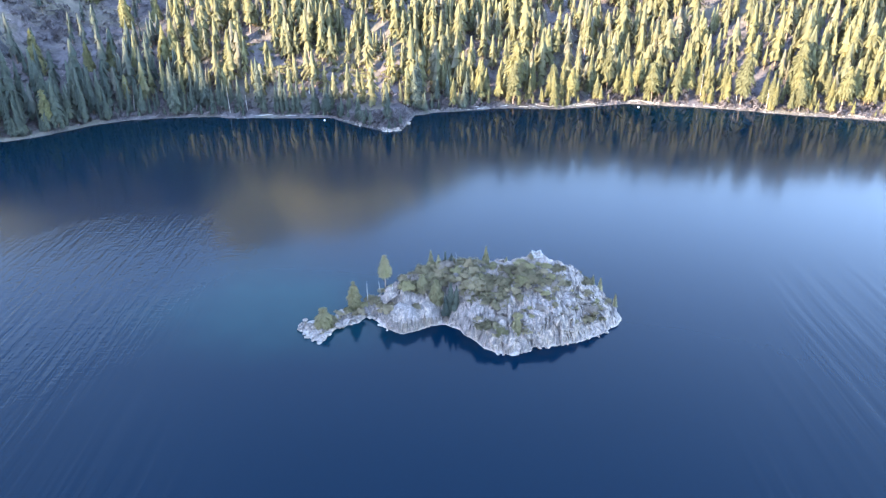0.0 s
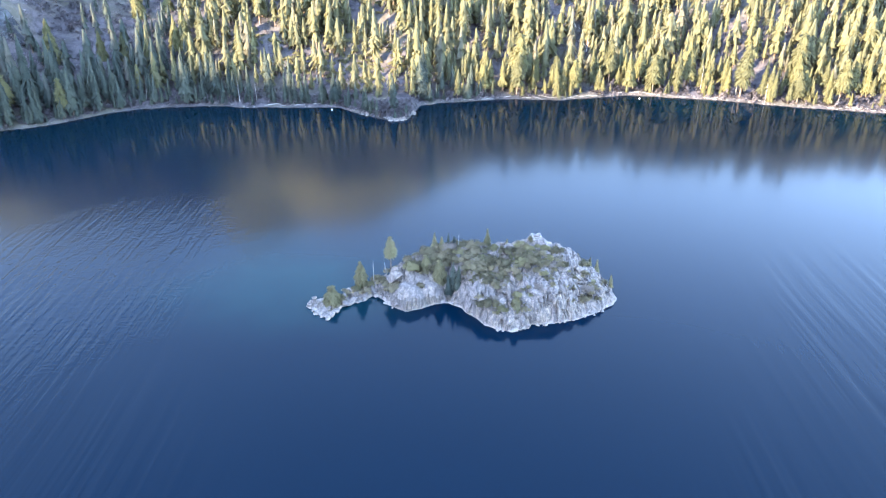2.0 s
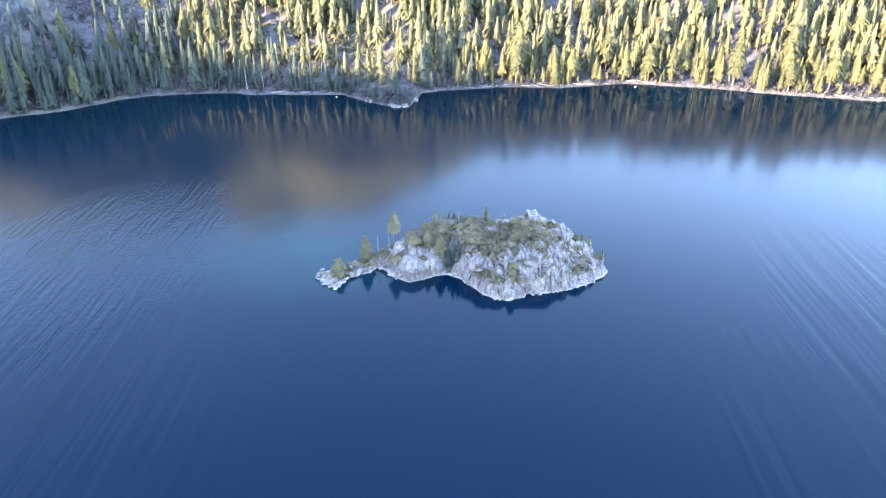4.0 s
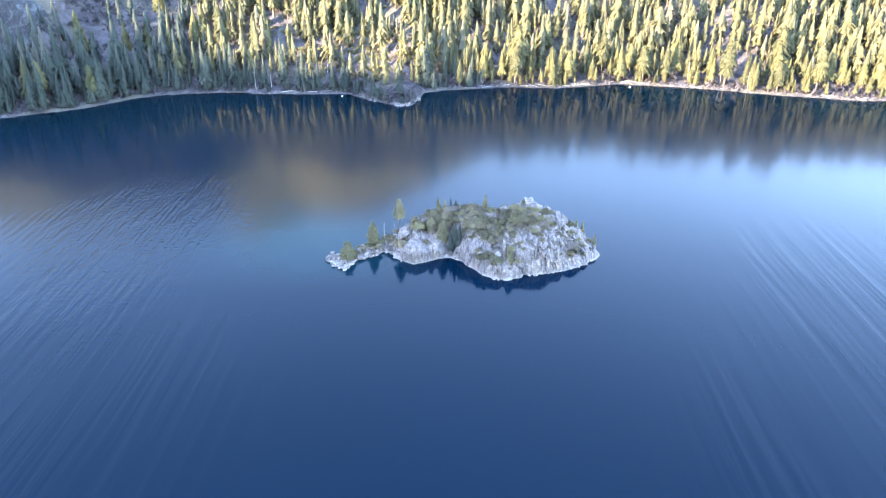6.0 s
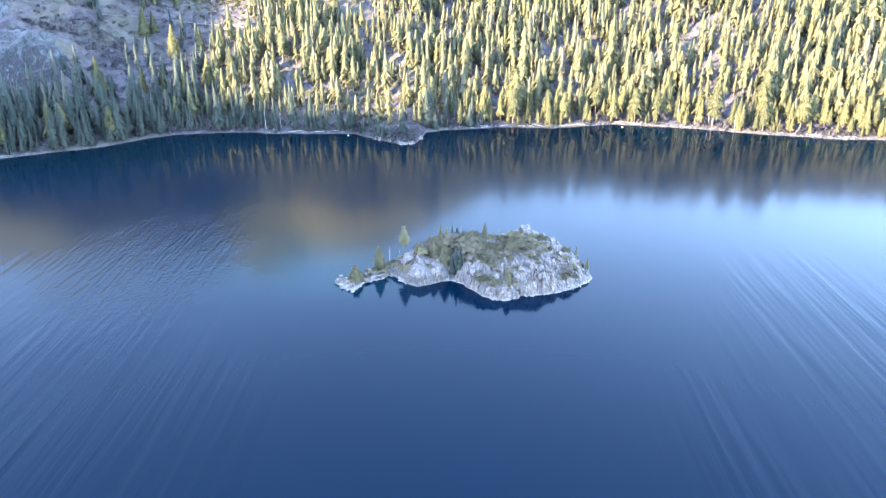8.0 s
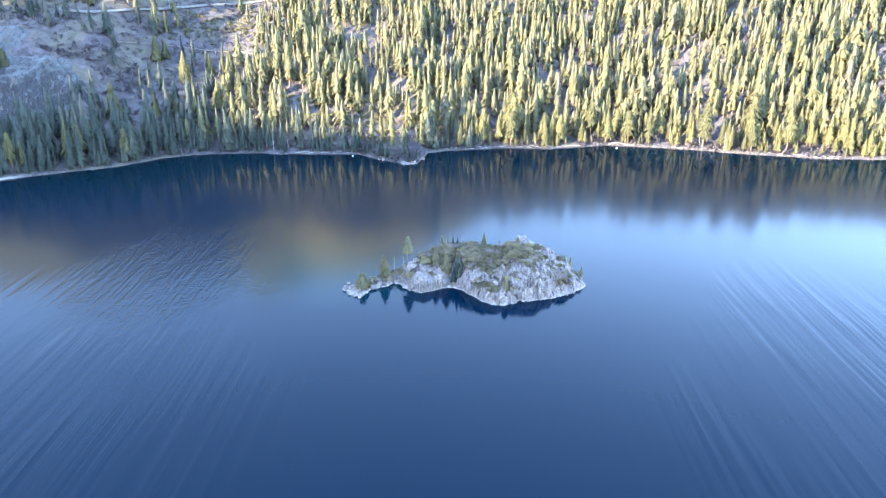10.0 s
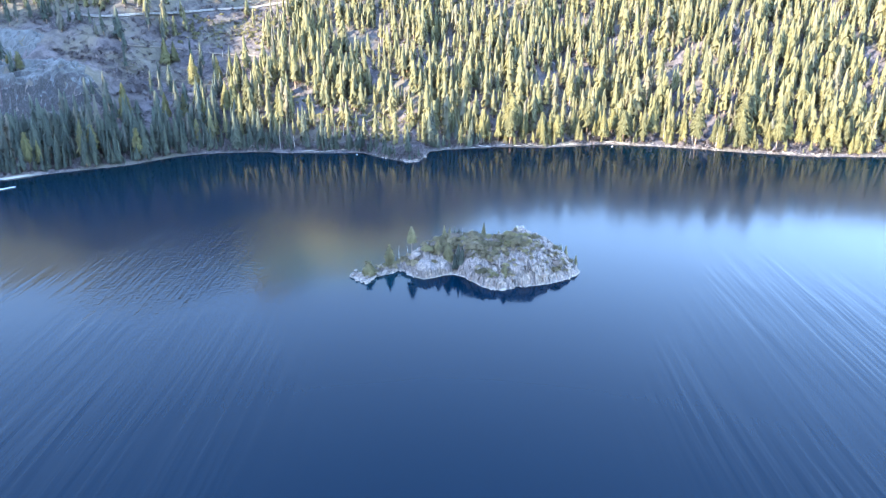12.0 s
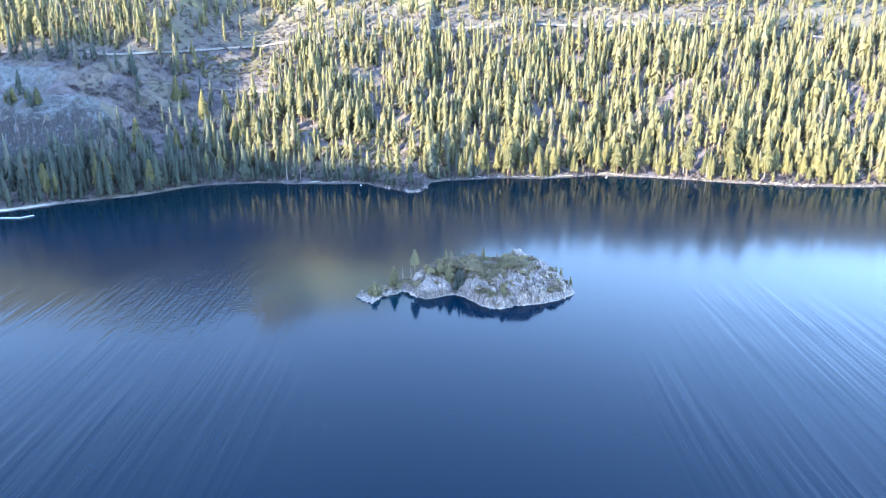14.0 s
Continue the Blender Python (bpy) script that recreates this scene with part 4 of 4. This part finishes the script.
M_MASONRY = masonry()
house = new("stone_house")
tagged(house, "small roofless ruined stone house on the island's summit", "ruin")
W = 2.25
for name, boxes in (("front_wall", [(-W, -0.95, -W, -W + 0.5, -0.8, 1.5), (0.95, W, -W, -W + 0.5, -0.8, 1.5), (-0.95, 0.95, -W + 0.02, -W + 0.48, -0.8, 0.55), (-0.95, 0.95, -W + 0.02, -W + 0.48, 1.2, 1.55)]),
                    ("back_wall", [(-W, -0.5, W - 0.5, W, -0.8, 1.45), (0.5, W, W - 0.5, W, -0.8, 1.5), (-0.5, 0.5, W - 0.48, W - 0.02, -0.8, 1.05)]),
                    ("side_wall", [(-W, -W + 0.5, -W + 0.5, W - 0.5, -0.8, 1.6)]),
                    ("side_wall", [(W - 0.5, W, -W + 0.5, W - 0.5, -0.8, 1.6)])):
    bm = bmesh.new()
    for b in boxes:
        box(bm, *b)
    part(name, bm, M_MASONRY, house)
for sx in (-1, 1):
    for sy in (-1, 1):
        bm = bmesh.new()
        box(bm, -0.42, 0.42, -0.42, 0.42, 1.3, 1.75)
        pillar = part("corner_pillar", bm, M_MASONRY, house)
        pillar.location = (sx * (W - 0.35), sy * (W - 0.35), 0)
house.matrix_world = pose(42.7, 293.5, 21.45, 0, 0, 6)


boulder(-23.8, 283.2, ground_at(-23.8, 283.2) + 0.8, 3.3, "large rounded white granite boulder above the island's domes", "boulders on the island")

# ---- far shore: road, trail, dock, rocks, driftwood, brush, snags ----
def ribbon(name, pts, width, thick, mat, lift):
    pts = np.array(pts, float)
    seg = np.concatenate([[0], np.cumsum(np.hypot(*np.diff(pts, axis=0).T))])
    t = np.arange(0, seg[-1], 5.0)
    c = np.stack([np.interp(t, seg, pts[:, 0]), np.interp(t, seg, pts[:, 1])], 1)
    for _ in range(6):
        c[1:-1] = (c[:-2] + 2 * c[1:-1] + c[2:]) / 4
    tan = np.gradient(c, axis=0)
    tan /= np.linalg.norm(tan, axis=1)[:, None]
    nrm = np.stack([-tan[:, 1], tan[:, 0]], 1)
    z = land(c[:, 0], c[:, 1])
    for _ in range(25):
        z[1:-1] = (z[:-2] + 2 * z[1:-1] + z[2:]) / 4
    z = z + lift
    rows = []
    for side, dz in ((-1, -thick), (-1, 0), (1, 0), (1, -thick)):
        q = c + nrm * side * (width / 2 + (0.8 if dz else 0))
        rows.append(np.stack([q[:, 0], q[:, 1], z + dz], 1))
    v = np.stack(rows, 1).reshape(-1, 3)
    n = len(c)
    f = [(i * 4 + k, i * 4 + k + 1, i * 4 + k + 5, i * 4 + k + 4) for i in range(n - 1) for k in range(3)]
    return mesh_object(name, v, f, mat)


def pavement_material(name, a, b):
    m, nt, bsdf = material(name, 0.9, 0.2)
    p = spot(nt)
    col = blend(nt, ramp(nt, noise_of(nt, p, 0.35, 4), 0.35, 0.65), a, b)
    nt.links.new(col, bsdf.inputs["Base Color"])
    return m


M_ROAD = pavement_material("worn_road", (0.135, 0.130, 0.123), (0.19, 0.182, 0.172))
M_DIRT = pavement_material("dirt", (0.105, 0.088, 0.077), (0.155, 0.134, 0.12))
road = ribbon("road", ROAD, 8.0, 2.4, M_ROAD, 1.2)
tagged(road, "pale paved mountain road cut across the slope", "road", kind="structure")
trail = ribbon("trail", [(-392, 738), (-372, 767), (-347, 787), (-314, 799), (-268, 794), (-228, 780), (-198, 774), (-170, 770)], 2.6, 1.2, M_DIRT, 0.7)
tagged(trail, "narrow dirt trail across the brushy slope", "trail", kind="structure")

# loose rock along the waterline
stones = [rock_arrays(rng, 5, 0.75, 1) for _ in range(6)]
vs, fs, base = [], [], 0
for n in range(1150):
    x = rng.uniform(-430, 470) if n < 750 else rng.uniform(90, 470)
    y = float(SHORE(x)) + rng.normal(1.5, 3.2)
    if -95 < x < -25 and rng.random() < 0.8:
        x = rng.uniform(-86, -26)
        y = rng.uniform(548, 585)
    z = float(land(x, y))
    if not -0.6 < z < 2.2:
        continue
    v, f = stones[int(rng.integers(len(stones)))]
    vs.append(v * rng.uniform(0.25, 1.15) * (rng.uniform(0.8, 1.4), 1, 0.8) + (x, y, z))
    fs.append(f + base)
    base += len(v)
shore_rocks = mesh_object("shore_rocks", np.concatenate(vs), np.concatenate(fs), M_PALE_ROCK)
tagged(shore_rocks, "pale granite rocks strewn along the far waterline", "rocks", kind="stuff")

# white rocks at the tip of the little point
for n in range(34):
    x = rng.uniform(-80, -27) if n < 20 else rng.uniform(-50, -28)
    y = float(SHORE(x)) + rng.uniform(0.0, 3.5)
    if x > -50 or rng.random() < 0.5:
        boulder(x, y, max(float(land(x, y)), 0) + 0.2, rng.uniform(0.9, 2.3) * (1.25 if x > -48 else 1), "white granite boulder on the far shore's rocky point", "boulders of the rocky point")
for x, y, r in ((370, 578, 2.6), (373, 580, 1.8), (366, 580, 1.5)):
    boulder(x, y, max(float(land(x, y)), 0) + 0.4, r, "large pale boulder on the sunlit far shore", "boulders on the sunlit shore")

# scattered pale boulders on the slopes
vs, fs, base = [], [], 0
for n in range(420):
    if n < 160:
        x, y = rng.normal(-325, 34), rng.normal(940, 14)
    elif n < 250:
        x, y = rng.normal(-210, 30), rng.normal(760, 25)
    else:
        x, y = rng.uniform(-420, 480), rng.uniform(600, 1050)
    z = float(land(x, y))
    if z < 3:
        continue
    v, f = stones[int(rng.integers(len(stones)))]
    vs.append(v * rng.uniform(0.7, 2.4) * (rng.uniform(0.8, 1.4), 1, 0.7) + (x, y, z))
    fs.append(f + base)
    base += len(v)
slope_rocks = mesh_object("slope_rocks", np.concatenate(vs), np.concatenate(fs), M_PALE_ROCK)
tagged(slope_rocks, "grey granite rocks scattered over the brushy slope", "rocks", kind="stuff")


# driftwood and fallen trunks
def log_mesh(length, r):
    bm = bmesh.new()
    bmesh.ops.create_cone(bm, cap_ends=True, segments=7, radius1=r, radius2=r * 0.6, depth=length, matrix=pose(0, 0, 0, 0, 90, 0))
    for k in range(3):
        bmesh.ops.create_cone(bm, cap_ends=True, segments=4, radius1=r * 0.3, radius2=r * 0.1, depth=r * 5, matrix=pose(length * (0.1 + 0.12 * k), 0, 0, 50 + 130 * k, 0, 20) @ pose(0, 0, r * 2))
    me = bpy.data.meshes.new("log")
    bm.to_mesh(me)
    bm.free()
    me.materials.append(M_SNAG)
    return me


LOGS = [log_mesh(8, 0.26), log_mesh(11, 0.3), log_mesh(5, 0.22)]


def lay_log(x, y, heading, label, group):
    me = LOGS[int(rng.integers(3))]
    a = math.radians(heading)
    dx, dy = 3 * math.cos(a), 3 * math.sin(a)
    z0, z1 = float(land(x - dx, y - dy)), float(land(x + dx, y + dy))
    z0, z1 = max(z0, -0.1), max(z1, -0.1)
    ob = new("fallen_log", me)
    ob.matrix_world = pose(x, y, (z0 + z1) / 2 + 0.25, 0, -math.degrees(math.atan2(z1 - z0, 6)), heading)
    tagged(ob, label, "log", group)


for n in range(56):
    x = rng.uniform(-190, 200) if n < 30 else rng.uniform(90, 440)
    slope = math.degrees(math.atan2(float(SHORE(x + 5) - SHORE(x - 5)), 10))
    lay_log(x, float(SHORE(x)) + rng.uniform(1.5, 6), slope + rng.normal(0, 14), "bleached driftwood log stranded along the waterline", "driftwood on the far shore")
for n in range(16):
    lay_log(rng.normal(113, 9), rng.normal(745, 22), rng.uniform(20, 160), "bleached fallen trunk lying in the open chute", "fallen trunks in the chute")
for n in range(9):
    lay_log(rng.normal(-98, 22), rng.normal(664, 3), rng.normal(0, 18), "sunlit fallen trunk lying in the small clearing", "fallen trunks in the clearing")

# bare brush and low shrubs over the open slopes
brush_bits = [shrub_arrays(rng, 7, 15, 0.22, False) for _ in range(6)]
soft = [bush_normals(v) for v, _ in brush_bits]
vs, fs, ns, base = [], [], [], 0
n = 0
while n < 12500:
    k = rng.random()
    if k < 0.45:
        x, y = rng.uniform(-600, -190), rng.uniform(520, 1080)
    elif k < 0.54:
        x = rng.uniform(-420, 470)
        y = float(SHORE(x)) + rng.uniform(2, 26)
    elif k < 0.56:
        x, y = rng.uniform(-84, -28), rng.uniform(552, 590)
    elif k < 0.60:
        x, y = rng.uniform(-480, -345), rng.uniform(676, 725)
    elif k < 0.70:
        x, y = rng.uniform(-420, 480), rng.uniform(880, 1060)
    else:
        x, y = rng.uniform(-190, 520), rng.uniform(600, 1080)
    z = float(land(x, y))
    crag = min(((x + 480) / 92) ** 2 + ((y - 668) / 50) ** 2, ((x + 530) / 70) ** 2 + ((y - 728) / 22) ** 2)
    if z < 0.7 or (crag < 1 and rng.random() < 0.93):
        continue
    which = int(rng.integers(6))
    v, f = brush_bits[which]
    ns.append(soft[which])
    r = rng.uniform(1.5, 5.2)
    vs.append(v * (r, r, r * rng.uniform(0.5, 0.9) * (2.4 if rng.random() < 0.10 else 1)) + (x, y, z - 0.2))
    fs.append(f + base)
    base += len(v)
    n += 1
brush = mesh_object("brush", np.concatenate(vs), np.concatenate(fs), M_BRUSH, None, True)
brush.data.normals_split_custom_set_from_vertices(np.concatenate(ns).tolist())
tagged(brush, "leafless purplish-brown brush covering the open slope", "brush", kind="stuff")

# sunlit bushes below the road
gold_bits = [shrub_arrays(rng, 5, 44, 0.19) for _ in range(4)]
vs, fs, ns, base = [], [], [], 0
for n in range(900):
    x, y = (rng.uniform(-350, -215), rng.normal(845, 20)) if n < 170 else (rng.uniform(-300, 520), rng.uniform(870, 1060)) if n < 620 else (rng.uniform(-160, -35), rng.normal(664, 12)) if n < 740 else (rng.uniform(-200, 10), rng.uniform(640, 790))
    if abs(y - np.interp(x, ROAD_X, ROAD_Y)) < 9:
        continue
    v, f = gold_bits[int(rng.integers(4))]
    r = rng.uniform(1.6, 4.0)
    vs.append(v * (r, r, r * rng.uniform(0.8, 1.8)) + (x, y, float(land(x, y)) - 0.3))
    ns.append(bush_normals(v))
    fs.append(f + base)
    base += len(v)
gold_brush = mesh_object("bushes", np.concatenate(vs), np.concatenate(fs), M_GOLD_BRUSH, None, True)
gold_brush.data.normals_split_custom_set_from_vertices(np.concatenate(ns).tolist())
tagged(gold_brush, "yellow-green sunlit bushes on the slopes and in clearings", "bushes", kind="stuff")

# standing dead trees
SNAG_SPOTS = [(-180, 597, 24), (-166, 600, 16), (-394, 803, 12), (-362, 852, 14), (-40, 848, 20), (-24, 700, 18), (135, 702, 22), (256, 622, 20), (276, 606, 19),
              (230, 640, 24), (330, 610, 18), (-262, 600, 15), (-120, 640, 16), (60, 790, 20), (190, 820, 22), (-290, 790, 10)]
for x, y, h in SNAG_SPOTS:
    snag = make_snag("dead_tree", "grey bare dead conifer standing on the mountainside", h, 0.34, rng.normal(0, 0.06))
    snag.matrix_world = pose(x, y, float(land(x, y)) - 0.3, 0, 0, rng.uniform(0, 360))

# floating dock off the beach
M_DECK = bark("weathered_planks", (0.42, 0.41, 0.39), (0.58, 0.57, 0.55))
dock = new("dock")
tagged(dock, "long pale L-shaped wooden dock off the beach", "dock")
for name, x, y, length, heading in (("deck", 0, 0, 44, 2.0), ("deck", 25.2, 4.6, 13, 48.0)):
    bm = bmesh.new()
    box(bm, -length / 2, length / 2, -1.1, 1.1, 0.35, 0.75)
    seg = part(name, bm, M_DECK, dock)
    seg.matrix_local = pose(x, y, 0.004 if heading > 10 else 0, 0, 0, heading)
for k in range(9):
    bm = bmesh.new()
    bmesh.ops.create_cone(bm, cap_ends=True, segments=8, radius1=0.16, radius2=0.16, depth=4.2, matrix=pose(0, 0, -0.7))
    pile = part("pile", bm, M_BARK, dock)
    pile.location = (-20 + 5.2 * k, 1.35 + 0.035 * (-20 + 5.2 * k), 0)
dock.matrix_world = pose(-411, 450, 0)

# mooring buoys
M_BUOY = pavement_material("white_buoy", (0.75, 0.75, 0.74), (0.82, 0.82, 0.8))
for x, y in ((432, 533), (170, 618), (-98, 580)):
    bm = bmesh.new()
    bmesh.ops.create_uvsphere(bm, u_segments=12, v_segments=8, radius=0.75)
    me = bpy.data.meshes.new("mooring_buoy")
    bm.to_mesh(me)
    bm.free()
    me.materials.append(M_BUOY)
    ob = tagged(new("mooring_buoy", me), "round white mooring buoy floating near shore", "buoy", "mooring buoys")
    ob.location = (x, y, 0.2)
